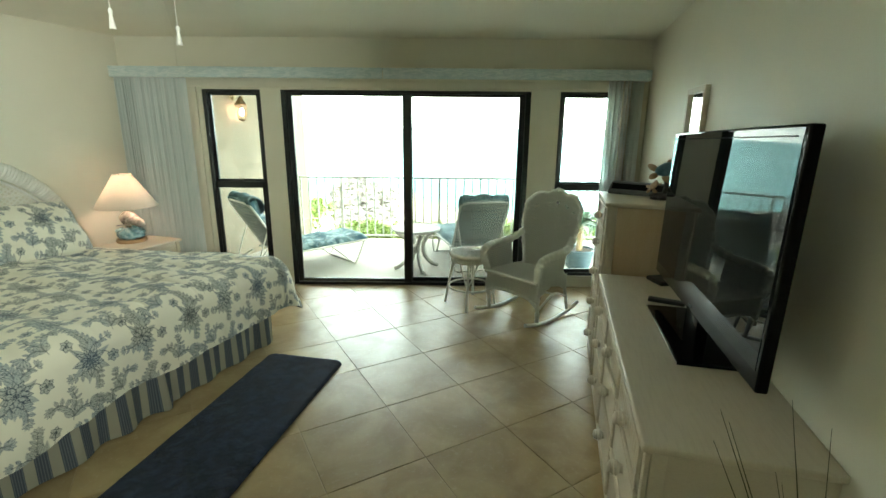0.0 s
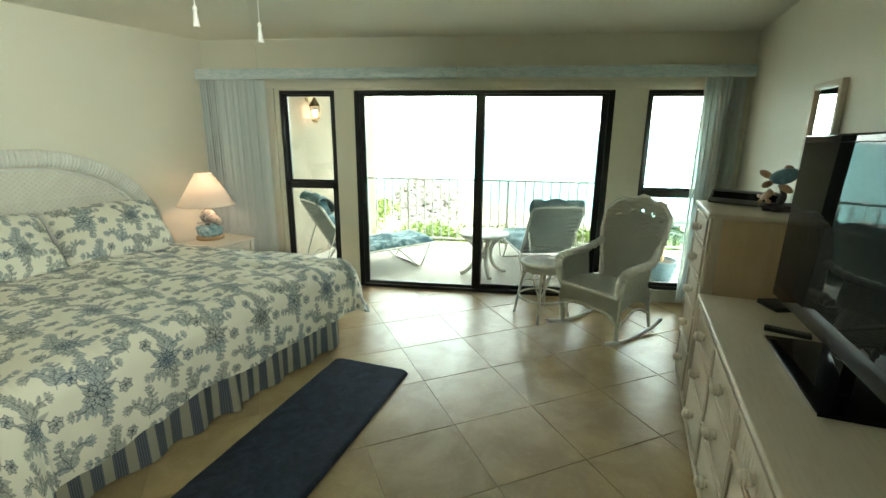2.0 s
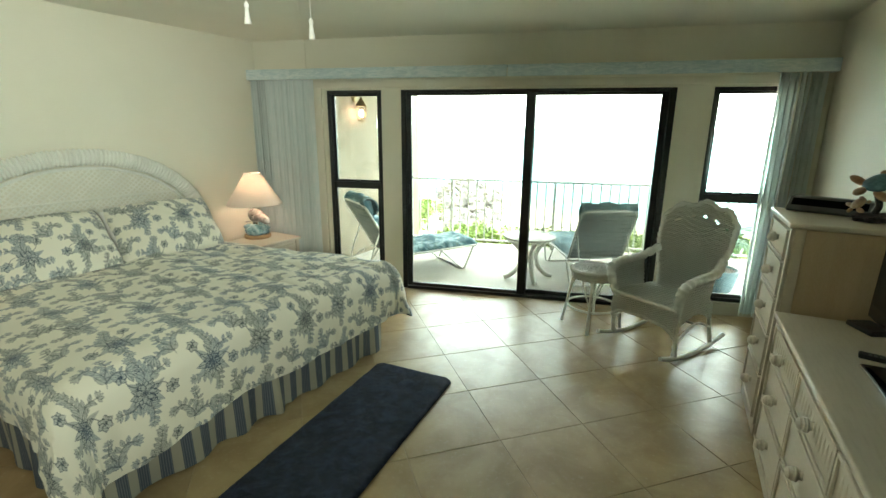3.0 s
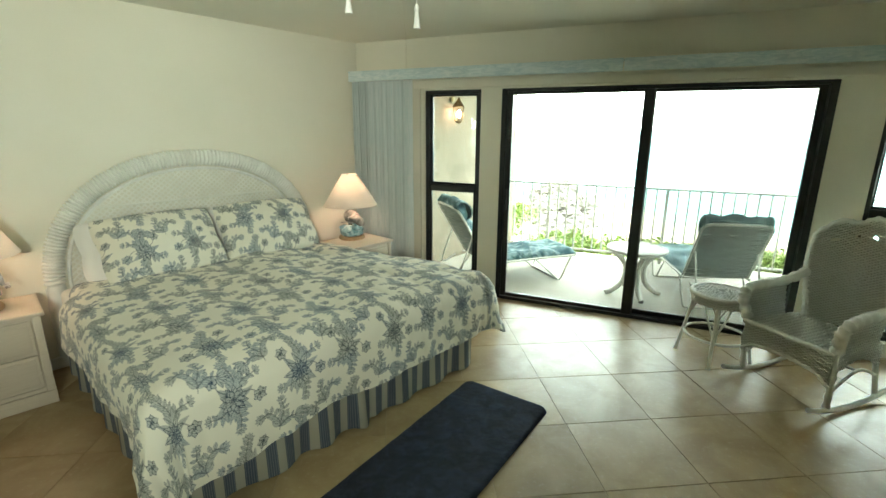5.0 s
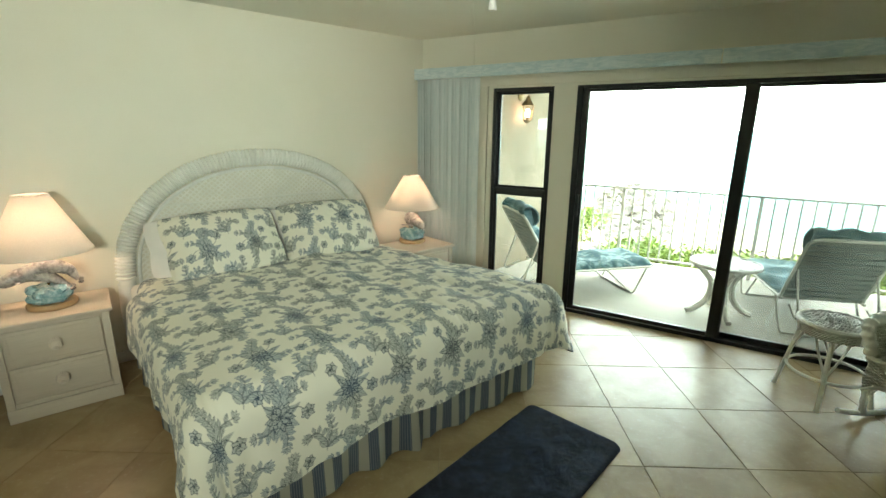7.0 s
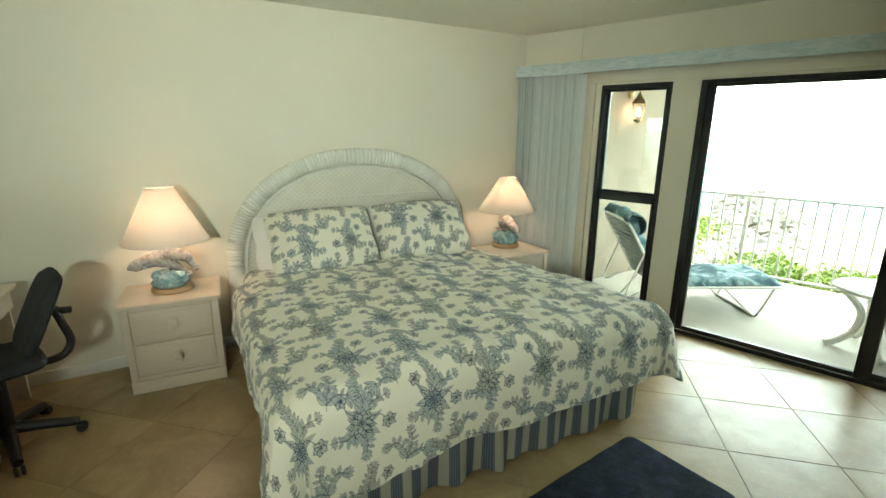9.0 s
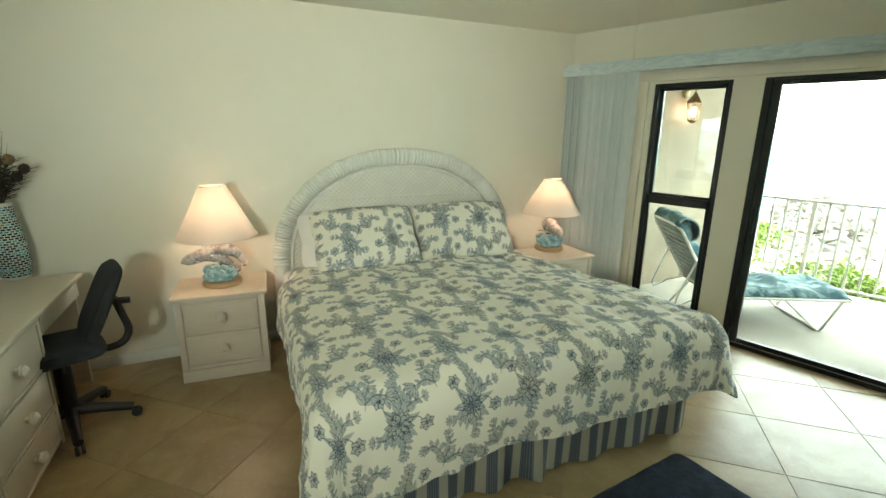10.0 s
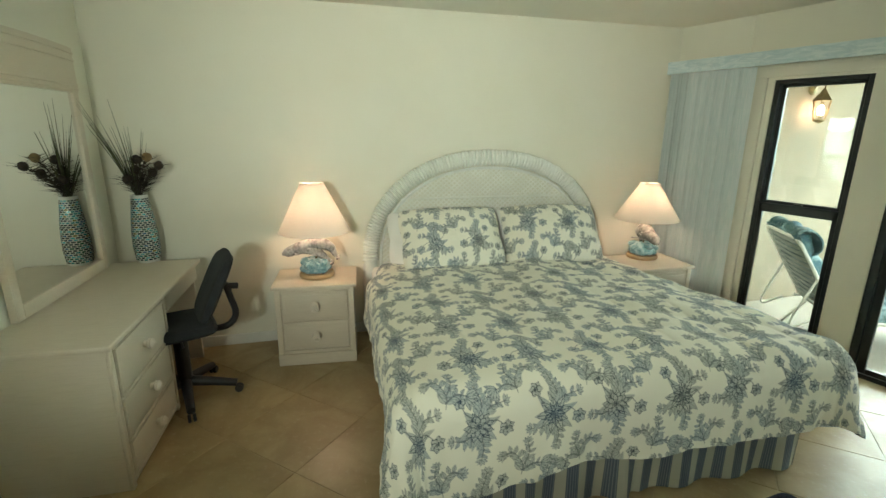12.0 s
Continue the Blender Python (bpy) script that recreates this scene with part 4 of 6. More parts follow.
def skirt():
    """A pleated valance round three sides of the bed."""
    line, total = [], 0.0
    corners = [(0.15, -0.985), (2.17, -0.985), (2.17, 1.05), (0.15, 1.05)]
    for (ax, ay), (bx, by) in zip(corners, corners[1:]):
        n = int(math.hypot(bx - ax, by - ay) / 0.012)
        for i in range(n):
            u = i / n
            line.append((ax + (bx - ax) * u, ay + (by - ay) * u, (by - ay), -(bx - ax)))
    n = len(line) - 1

    def at(a, b):
        x, y, nx, ny = line[min(int(a * n), n)]
        l = math.hypot(nx, ny)
        s = a * n * 0.012
        wave = (0.022 + 0.014 * noise.noise((s * 1.3, 0, 0))) * math.sin(s * 21 + 2.2 * noise.noise((s * 2.1, 3, 0)))
        wave += 0.035 * math.exp(-(((s - 3.02) / 0.035) ** 2)) - 0.03 * math.exp(-(((s - 3.10) / 0.03) ** 2))
        k = (0.25 + 0.75 * b) * wave
        return (x + nx / l * k, y + ny / l * k, 0.36 - b * 0.352)

    bm = sheet(at, n, 6, uv=lambda a, b: (a * n * 0.012 * 1.05, b * 0.35))
    part("bed_skirt", bm, "stripe", bed, "blue and cream striped pleated skirt")


skirt()


def headboard():
    h = part("headboard", tube([(0.02, -1.0, 0.05), (0.02, -1.0, 0.6)], 0.035, 10), "wicker", bed, "arched white wicker headboard with a lattice panel")
    part("post", tube([(0.02, 1.06, 0.05), (0.02, 1.06, 0.6)], 0.035, 10), "wicker", h)
    cy, half, spring, rise = 0.03, 1.0, 0.62, 0.84

    def arch(a, r):
        e = 0.92
        c, s = math.cos(a), math.sin(a)
        return (0.045, cy + (half - r) * math.copysign(abs(c) ** e, c), spring + (rise - r) * abs(s) ** e)

    n = 340
    pts = [(0.045, cy + half, 0.3), (0.045, cy + half, 0.46)] + [arch(math.pi * i / n, 0.0) for i in range(n + 1)] + [(0.045, cy - half, 0.46), (0.045, cy - half, 0.3)]
    bm = bmesh.new()
    rings = []
    for i, p in enumerate(pts):
        a, b = Vector(pts[max(i - 1, 0)]), Vector(pts[min(i + 1, len(pts) - 1)])
        d = (b - a).normalized()
        inw = Vector((1, 0, 0)).cross(d)
        ridge = 0.003 - (0.016 if i % 3 == 0 else 0.0) + 0.002 * math.sin(i * 0.37)
        ring = []
        for k in range(14):
            t = k * math.tau / 14
            ring.append(bm.verts.new(Vector(p) + inw * (0.062 + ridge) * math.cos(t) + Vector((1, 0, 0)) * (0.04 + ridge) * math.sin(t)))
        rings.append(ring)
    for a, b in zip(rings, rings[1:]):
        for k in range(14):
            bm.faces.new((a[k], a[(k + 1) % 14], b[(k + 1) % 14], b[k]))
    part("rim", bm, "wicker", h, "thick wrapped wicker rim")
    part("inner_rim", tube([(0.05, cy + half - 0.085, 0.5)] + [arch(math.pi * i / 80, 0.085) for i in range(81)] + [(0.05, cy - half + 0.085, 0.5)], 0.012, 8), "wicker", h)
    bm = bmesh.new()
    for sgn in (-1, 1):
        for i in range(-46, 47):
            c = i * 0.045
            run = []
            for j in range(0, 121):
                z = 0.5 + j * 0.008
                y = cy + c + sgn * (z - 0.9) * 1.15
                e = abs((y - cy) / (half - 0.085))
                if e < 1 and z < spring + (rise - 0.085) * (1 - e ** (2 / 0.92)) ** (0.92 / 2):
                    run.append((y, z))
            if len(run) > 2:
                (ya, za), (yb, zb) = run[0], run[-1]
                d = Vector((0, yb - ya, zb - za)).normalized()
                o = Vector((1, 0, 0)).cross(d) * 0.0055
                x = 0.034 + 0.005 * sgn
                q = [Vector((x, ya, za)) - o, Vector((x, ya, za)) + o, Vector((x, yb, zb)) + o, Vector((x, yb, zb)) - o]
                f = [bm.verts.new(p) for p in q] + [bm.verts.new(p + Vector((-0.004, 0, 0))) for p in q]
                for s in ((0, 1, 2, 3), (7, 6, 5, 4), (0, 4, 5, 1), (1, 5, 6, 2), (2, 6, 7, 3), (3, 7, 4, 0)):
                    bm.faces.new([f[v] for v in s])
    tagged(part("lattice", bm, "lattice", h, "diagonal cream cane lattice", smooth=False), kind="stuff")
    part("cross_bar", tube([(0.04, cy - half + 0.17, 1.13), (0.04, cy + half - 0.17, 1.13)], 0.008, 8), "lattice", h)


headboard()


def comforter():
    """A quilted comforter that drapes over both sides and the foot of the bed."""
    top, r, drop = 0.655, 0.13, 0.455
    half = 1.0
    x0, x1 = 0.52, 2.13
    sides = half - 0.06 + drop

    def at(a, b):
        s, t = (a - 0.5) * 2 * (sides + 0.05), b * (x1 - x0 + drop + 0.02)
        wide = half - 0.09 + (0.21 * max(0.0, min(1.0, (t - 0.25) / 0.9)) if s > 0 else 0.03)
        e, f = max(0.0, abs(s) - wide), max(0.0, t - (x1 - x0 - 0.05))
        ease = max(0.0, min(1.0, (s + 0.95) / 0.6))
        f *= 1.04 - 0.15 * ease * ease * (3 - 2 * ease)
        if s < 0:
            e *= 0.70
        d = math.hypot(e, f)
        if s > 0 and d > 0.40:
            d = 0.40 + (d - 0.40) * (1 - 0.3 * min(1.0, e / 0.25))
        ex, ey = (f / math.hypot(e, f), math.copysign(e / math.hypot(e, f), s)) if d > 1e-6 else (0.0, 0.0)
        quarter = r * math.pi / 2
        if d < quarter:
            out, down = r * math.sin(d / r), r * (1 - math.cos(d / r))
        else:
            out, down = r + 0.10 * (d - quarter), r + 0.985 * (d - quarter)
        run = (s if abs(ey) < abs(ex) else t) if d > 0 else 0
        free = max(0.0, down - 0.08)
        fold = free * (0.045 * math.sin(run * 9.0 + 1.5 * noise.noise((s * 1.5, t * 1.5, 1))) + 0.12 * noise.noise((s * 3, t * 3, 7)) + 0.07 * noise.noise((run * 11, down * 3, 5)))
        corner = min(e, f)
        fold += corner * 0.32
        x = x0 + min(t, x1 - x0 - 0.05) + ex * (out + fold)
        y = 0.03 + math.copysign(min(abs(s), wide), s) + ey * (out + fold)
        puff = 0.026 * noise.noise((s * 2.4, t * 2.4, 0)) + 0.014 * noise.noise((s * 6, t * 6, 4)) + 0.005 * noise.noise((s * 15, t * 11, 9))
        quilt = 0.017 * abs(math.sin(math.pi * (s + 0.02 * noise.noise((s * 3, t * 3, 2))) / 0.33)) ** 0.4
        crown = 0.03 * (1 - min(1.0, abs(s) / wide) ** 4)
        z = top + (puff + quilt + crown) * max(0.0, 1 - down / 0.25) - down
        return (x, y, max(z, 0.035 + 0.02 * abs(noise.noise((s * 8, t * 8, 0)))))

    def print_at(a, b):
        return (a - 0.5) * 2 * (sides + 0.05) + 3, 4 - b * (x1 - x0 + drop)

    bm = sheet(at, 150, 130, uv=print_at)
    first = len(bm.faces)
    thicken(bm, 0.02)
    bm.faces.ensure_lookup_table()
    under = [f.index for f in bm.faces if f.index >= first]
    lining = bm.copy()
    lining.faces.ensure_lookup_table()
    bmesh.ops.delete(lining, geom=[f for f in lining.faces if f.index not in set(under)], context="FACES")
    bm.free()
    c = thing("comforter", BED, "cream quilted comforter printed with slate-blue flowers", "bedding")
    printed("cover", at, 150, 130, 5, print_at, c)
    part("lining", lining, "stripe", c, "blue and cream striped underside")


comforter()


def sheet_fold():
    def at(a, b):
        sag = 0.16 * max(0, (abs(a - 0.5) - 0.455) / 0.045) ** 2
        return (0.30 + b * 0.34 + 0.012 * noise.noise((a * 6, b * 3, 2)), -0.98 + a * 2.02, 0.648 + 0.03 * math.sin(math.pi * a) ** 0.4 + 0.014 * noise.noise((a * 9, b * 4, 5)) - sag)

    ob = printed("top_sheet", at, 60, 10, 8, lambda a, b: (a * 2 + 5, 5 - b * 0.34))
    ob.matrix_basis = BED
    tagged(ob, "floral sheet turned down under the pillows", "bedding")


sheet_fold()


def pillow(m, w, h, thick, mat, label, seed, frill=False):
    def half_face(sign):
        def at(a, b):
            u, v = 2 * a - 1, 2 * b - 1
            pinch = 1 - 0.07 * (1 - abs(v)) ** 1.5 * abs(u) ** 3
            body = max(0.0, (1 - abs(u) ** 2.6) * (1 - abs(v) ** 2.6)) ** 0.6
            wr = 0.012 * noise.noise((u * 3 + seed, v * 3, sign)) + 0.006 * noise.noise((u * 8, v * 8 + seed, 2))
            return (u * w / 2 * (1 - 0.07 * abs(v) ** 3) * pinch, v * h / 2 * (1 - 0.08 * abs(u) ** 3 - 0.03 * (1 - u * u)), sign * (thick / 2 * body + wr * body))

        return at

    if mat == "floral":
        ob = thing("pillow", m, label, "pillow", "pillows on the bed")
        for sg in (1, -1):
            printed("front" if sg > 0 else "back", half_face(sg), 40, 26, 5, lambda a, b: (a * w + seed * 0.37, b * h + seed * 0.21), ob)
        return ob
    bm = bmesh.new()
    for sg in (1, -1):
        sheet(half_face(sg), 40, 26, bm)
    bmesh.ops.remove_doubles(bm, verts=bm.verts, dist=0.0015)
    return solid("pillow", bm, mat, m, label, "pillow", "pillows on the bed")


for k, (y, y_back, turn) in enumerate(((-0.355, -0.42, 2.5), (0.475, 0.47, -4.0))):
    pillow(BED @ pose(0.20, y_back, 0.83, 0, 0, 90) @ pose(0, 0, 0, 62, 0, 0), 0.86, 0.48, 0.24, "pillow_white", "plain white bed pillow leaning on the headboard", 3 + k)
    pillow(BED @ pose(0.36, y, 0.86, 0, 0, 90 + turn) @ pose(0, 0, 0, 52, 0, 0), 0.84, 0.55, 0.29, "floral", "floral pillow sham leaning against the white pillow", 8 + k)


# ---- case furniture ----
def drawer(parent, x, y0, y1, z0, z1, knobs, plain=False, fluted=False):
    """A drawer front that faces -x at the plane x, with a moulded border and turned knobs."""
    d = part("drawer", box((x - 0.014, y0, z0), (x + 0.01, y1, z1), 0.003), "oak", parent)
    bm = bmesh.new()
    b = 0.014
    for lo, hi in (((y0, z0), (y1, z0 + b)), ((y0, z1 - b), (y1, z1)), ((y0, z0 + b), (y0 + b, z1 - b)), ((y1 - b, z0 + b), (y1, z1 - b))):
        box((x - 0.024, lo[0], lo[1]), (x - 0.0135, hi[0], hi[1]), 0.004, bm, 2)
    part("moulding", bm, "oak", d)
    if fluted:
        n = max(6, int((y1 - y0 - 0.08) / 0.035))
        for i in range(n):
            y = y0 + 0.04 + (i + 0.5) * (y1 - y0 - 0.08) / n
            part("carved_leaf", blob((x - 0.014, y, (z0 + z1) / 2), (0.005, 0.012, (z1 - z0) * 0.27), None, 0, 0, 1), "oak", d)
    for ky in knobs:
        kz = (z0 + z1) / 2
        prof = [(0.0, 0.0), (0.014, 0.0), (0.012, 0.008), (0.020, 0.012), (0.022, 0.017), (0.019, 0.020), (0.021, 0.025), (0.017, 0.029), (0.018, 0.033), (0.012, 0.038), (0.0, 0.041)]
        part("knob", lathe(prof, 16), "shell", d, "ribbed shell knob", m=pose(x - 0.014, ky, kz, 0, -90, 0) @ Matrix.Scale(1.35, 4))
    return d


def cabinet(name, m, length, depth, height, label, category, columns, rows, knob_at=1, group="", lip=0.018, fluted=True):
    """A chest of drawers; the front is the plane x = 0 and its length runs along y."""
    w = thing(name, m, label, category, group)
    part("body", box((0.012, 0.012, 0.0), (depth, length - 0.012, height - 0.028), 0.004), "oak", w)
    part("top", box((-lip, -lip + 0.004, height - 0.028), (depth, length + lip - 0.004, height), 0.010, segments=3), "oak", w)
    part("plinth", box((0.002, 0.004, 0.0), (depth, length - 0.004, 0.075), 0.004), "oak", w)
    for y in (0.0, length - 0.035):
        part("corner_post", box((-0.004, y + 0.002, 0.076), (0.011, y + 0.033, height - 0.029), 0.004), "oak", w)
    part("side_frame", box((0.014, 0.004, 0.08), (0.060, 0.0115, height - 0.03), 0.002), "oak", w)
    z0, z1 = 0.09, height - 0.04
    inner = length - 0.09
    edges = [z0]
    for r in rows:
        edges.append(edges[-1] + (z1 - z0) * r / sum(rows))
    for c in range(columns):
        ya, yb = 0.045 + inner * c / columns + 0.006, 0.045 + inner * (c + 1) / columns - 0.006
        for i in range(len(rows)):
            if knob_at == 1:
                ks = [(ya + yb) / 2]
            else:
                ks = [ya + (yb - ya) * 0.25, ya + (yb - ya) * 0.75]
            drawer(w, 0.01, ya, yb, edges[i] + 0.006, edges[i + 1] - 0.006, ks, fluted=fluted and i == len(rows) - 1)
    return w


RW = pose(0, 0, 0, 0, 0, RIGHT)
cabinet("dresser", pose(0.632, 1.335, 0, 0, 0, RIGHT), 1.72, 0.51, 0.80, "long whitewashed oak dresser with carved top drawers and ribbed knobs", "dresser", 3, (1.2, 1.15, 0.9), 1)
cabinet("tall_chest", pose(1.062, 3.10, 0, 0, 0, RIGHT), 0.56, 0.48, 1.25, "tall narrow whitewashed oak chest of drawers", "chest", 1, (1.2, 1.1, 1.0, 0.95, 0.8), 1, fluted=False)
part("side_panel", box((0.062, 0.0035, 0.08), (0.478, 0.0115, 1.218), 0.002), "tan_side", bpy.data.objects["tall_chest"], "warm tan wooden side")


def shell_knob(parent, x, y, z):
    bm = bmesh.new()
    for i in range(7):
        a = radians(-60 + 20 * i)
        blob((0.016, 0.012 * math.sin(a), 0.012 * math.cos(a) - 0.004), (0.008, 0.006, 0.016), bm, 0, 0, 1)
    blob((0.01, 0, -0.012), (0.012, 0.012, 0.008), bm, 0, 0, 1)
    part("knob", bm, "shell", parent, "carved scallop knob", m=pose(x, y, z) @ Matrix.Scale(2.1, 4))


def nightstand(m, label):
    """The front is the plane x = 0, the back towards -x, the width along y."""
    w = thing("nightstand", m, label, "nightstand", "nightstands beside the bed")
    wd, dp, ht = 0.555, 0.43, 0.61
    part("body", box((-dp, 0.01, 0.0), (-0.012, wd - 0.01, ht - 0.025), 0.004), "oak", w)
    part("top", box((-dp, -0.018, ht - 0.025), (0.02, wd + 0.018, ht), 0.009, segments=3), "oak", w)
    part("plinth", box((-dp, 0.0, 0.0), (0.006, wd, 0.085), 0.004), "oak", w)
    for y in (0.002, wd - 0.042):
        part("corner_post", box((-0.011, y, 0.086), (0.004, y + 0.04, ht - 0.026), 0.005), "oak", w)
    part("bead", box((-0.011, 0.043, 0.09), (0.0, wd - 0.043, 0.115), 0.004), "oak", w)
    for z0, z1 in ((0.125, 0.335), (0.345, 0.562)):
        d = part("drawer", box((-0.011, 0.05, z0), (0.006, wd - 0.05, z1), 0.006, segments=3), "oak", w)
        part("panel", box((0.006, 0.07, z0 + 0.022), (0.011, wd - 0.07, z1 - 0.022), 0.004), "oak", d)
        shell_knob(d, 0.008, wd / 2, (z0 + z1) / 2)


nightstand(pose(-3.80, 1.567, 0, 0, 0, -21), "whitewashed oak nightstand with two drawers and shell knobs")
nightstand(pose(-2.815, 4.13, 0, 0, 0, -17.5), "whitewashed oak nightstand tucked between bed and blinds")


def table_lamp(m, label, low=0.256, high=0.085, top=0.69):
    w = thing("table_lamp", m, label, "lamp", "lamps on the nightstands")
    part("plinth", lathe([(0.0, 0.0), (0.125, 0.0), (0.13, 0.01), (0.128, 0.026), (0.12, 0.034), (0.0, 0.034)], 32), "turned", w, "turned pale wooden base")
    bm = blob((0, 0, 0.07), (0.095, 0.095, 0.055), None, 0.25, 3, 3)
    for k in range(9):
        a = k * 0.7
        blob((0.065 * math.cos(a), 0.065 * math.sin(a), 0.09 + 0.015 * math.sin(k * 2.0)), (0.04, 0.03, 0.028), bm, 0.4, k, 2)
    for v in bm.verts:
        v.co.z = max(v.co.z, 0.034)
    bm.transform(Matrix.Translation((0, 0, 0.034)) @ Matrix.Diagonal((1.22, 1.22, 1.15, 1)) @ Matrix.Translation((0, 0, -0.034)))
    part("wave", bm, "wave", w, "glazed blue resin wave")
    for k, (y0, lift, roll) in enumerate(((-0.035, 0.0, 0.0), (0.04, 0.03, 0.4))):
        spine = bend([(0.02, 0.10 + y0 * 0.5, 0.075 + lift), (0.0, 0.045 + y0, 0.135 + lift), (0.0, -0.04 + y0, 0.165 + lift), (0.01, -0.12 + y0, 0.145 + lift), (0.01, -0.165 + y0, 0.13 + lift)], 22)
        body = tube(spine, lambda u: 0.004 + 0.034 * math.sin(math.pi * min(1.0, u * 0.92 + 0.02)) ** 0.8 * (1 if u < 0.86 else 1 - (u - 0.86) * 4.2), 12)
        tail = Vector(spine[0])
        for s in (-1, 1):
            blob(tail + Vector((s * 0.03, 0.012, -0.004)), (0.034, 0.016, 0.005), body, 0, 0, 1)
            blob(Vector(spine[14]) + Vector((s * 0.035, 0.01, -0.018)), (0.028, 0.014, 0.006), body, 0, 0, 1)
        blob(Vector(spine[10]) + Vector((0, 0.012, 0.036)), (0.005, 0.02, 0.018), body, 0, 0, 1)
        body.transform(Matrix.Translation((0, 0, 0.02)) @ Matrix.Scale(1.2, 4))
        part("dolphin_figure", body, "dolphin", w, "grey glazed leaping dolphin")
    part("stem", tube([(0, 0, 0.08), (0, 0, 0.335)], 0.007, 8), "brass", w)
    part("socket", lathe([(0.0, 0.335), (0.018, 0.335), (0.018, 0.455), (0.0, 0.455)], 12), "brass", w)
    c = Vector((0, 0, 0))
    part("bulb", lathe([(0.0, 0.455), (0.014, 0.46), (0.03, 0.505), (0.028, 0.53), (0.0, 0.545)], 16, c), "bulb", w, "lit warm bulb")
    s = part("shade", thicken(lathe_open([(low + 0.001, 0.343), (low - 0.002, 0.348), (high + 0.001, top - 0.005), (high, top)], 48, c), 0.003), "shade", w, "cream fabric cone shade, lit from inside")
    ring = tube([(c.x + high * math.cos(k * math.tau / 40), c.y + high * math.sin(k * math.tau / 40), top) for k in range(40)], 0.004, 6, closed=True)
    part("binding", ring, "shade", s)
    ring = tube([(c.x + low * math.cos(k * math.tau / 48), c.y + low * math.sin(k * math.tau / 48), 0.345) for k in range(48)], 0.004, 6, closed=True)
    part("binding", ring, "shade", s)
    harp = bmesh.new()
    for sg in (-1, 1):
        tube(bend([(c.x, c.y + sg * 0.02, 0.37), (c.x, c.y + sg * 0.055, 0.5), (c.x, c.y + sg * 0.03, top - 0.05), (c.x, c.y, top - 0.01)], 12), 0.0022, 5, harp)
        tube([(c.x, c.y, top - 0.01), (c.x, c.y + sg * high, top)], 0.002, 5, harp)
    part("harp", harp, "brass", w)


def lathe_open(profile, seg, centre):
    bm = bmesh.new()
    c = Vector(centre)
    return sheet(lambda a, b: c + Vector((profile_at(profile, b)[0] * math.cos(a * math.tau), profile_at(profile, b)[0] * math.sin(a * math.tau), profile_at(profile, b)[1])), seg, 10, bm, True)


def profile_at(profile, b):
    x = b * (len(profile) - 1)
    k = min(int(x), len(profile) - 2)
    u = x - k
    return [p + (q - p) * u for p, q in zip(profile[k], profile[k + 1])]


table_lamp(pose(-3.915, 1.915, 0.61, 0, 0, -20), "dolphin table lamp with a blue wave base and lit cream shade")
table_lamp(pose(-3.03, 4.527, 0.61, 0, 0, 60), "dolphin table lamp with a blue wave base, lit, by the blinds", 0.262, 0.078, 0.645)

# ---- rug ----


def rug_at(a, b):
    w, l, r = 0.60, 1.62, 0.06
    x, y = (a - 0.5) * w, (b - 0.5) * l
    ex, ey = abs(x) - (w / 2 - r), abs(y) - (l / 2 - r)
    if ex > 0 and ey > 0:
        d = max(ex, ey) / math.hypot(ex, ey)
        x, y = math.copysign(w / 2 - r + ex * d, x), math.copysign(l / 2 - r + ey * d, y)
    edge = min(1.0, min(w / 2 - abs((a - 0.5) * w), l / 2 - abs((b - 0.5) * l)) / 0.02)
    return (x, y, 0.004 + 0.018 * math.sqrt(max(edge, 0)) + 0.003 * noise.noise((x * 12, y * 12, 0)) + 0.002 * noise.noise((x * 45, y * 45, 0)))


solid("rug", thicken(sheet(rug_at, 60, 150), 0.004), "rug", pose(-1.172, 2.545, 0.004, 0, 0, -11), "navy blue plush bath-style rug beside the bed", "rug")


# ---- television and things on the dresser ----
tv = thing("television", pose(0.940, 1.352, 0.80, 0, 0, -12.8), "large black flat-screen television on a glossy stand, switched off", "television")
L, Z0, Z1 = 1.40, 0.155, 0.922
tip = pose(0, 0, 0, -1.5, 1.3, 0)
part("back", box((0.02, 0.10, Z0 + 0.10), (0.055, L - 0.10, Z1 - 0.10), 0.015), "black_plastic", tv, m=tip)
part("bezel", box((-0.012, 0.0, Z0), (0.024, L, Z1), 0.008, segments=3), "black_gloss", tv, m=tip)
part("screen", box((-0.0135, 0.022, Z0 + 0.06), (-0.0118, L - 0.012, Z1 - 0.009)), "screen", tv, smooth=False, m=tip)
part("inner_line", box((-0.0145, 0.05, Z1 - 0.034), (-0.0132, L - 0.03, Z1 - 0.030)), "black_fabric", tv, smooth=False, m=tip)
part("sensor", box((-0.0135, L / 2 - 0.02, Z0 + 0.02), (-0.0118, L / 2 + 0.02, Z0 + 0.03)), "grey_plastic", tv, smooth=False, m=tip)
part("neck", box((0.0, L / 2 - 0.09, 0.014), (0.05, L / 2 + 0.09, Z0 + 0.1), 0.012), "black_gloss", tv)
part("stand", box((-0.10, 0.45, 0.0), (0.19, 1.09, 0.016), 0.006, segments=3), "black_gloss", tv)
part("stand_rim", box((-0.104, 0.452, 0.003), (-0.0985, 1.088, 0.014), 0.002), "chrome", tv)


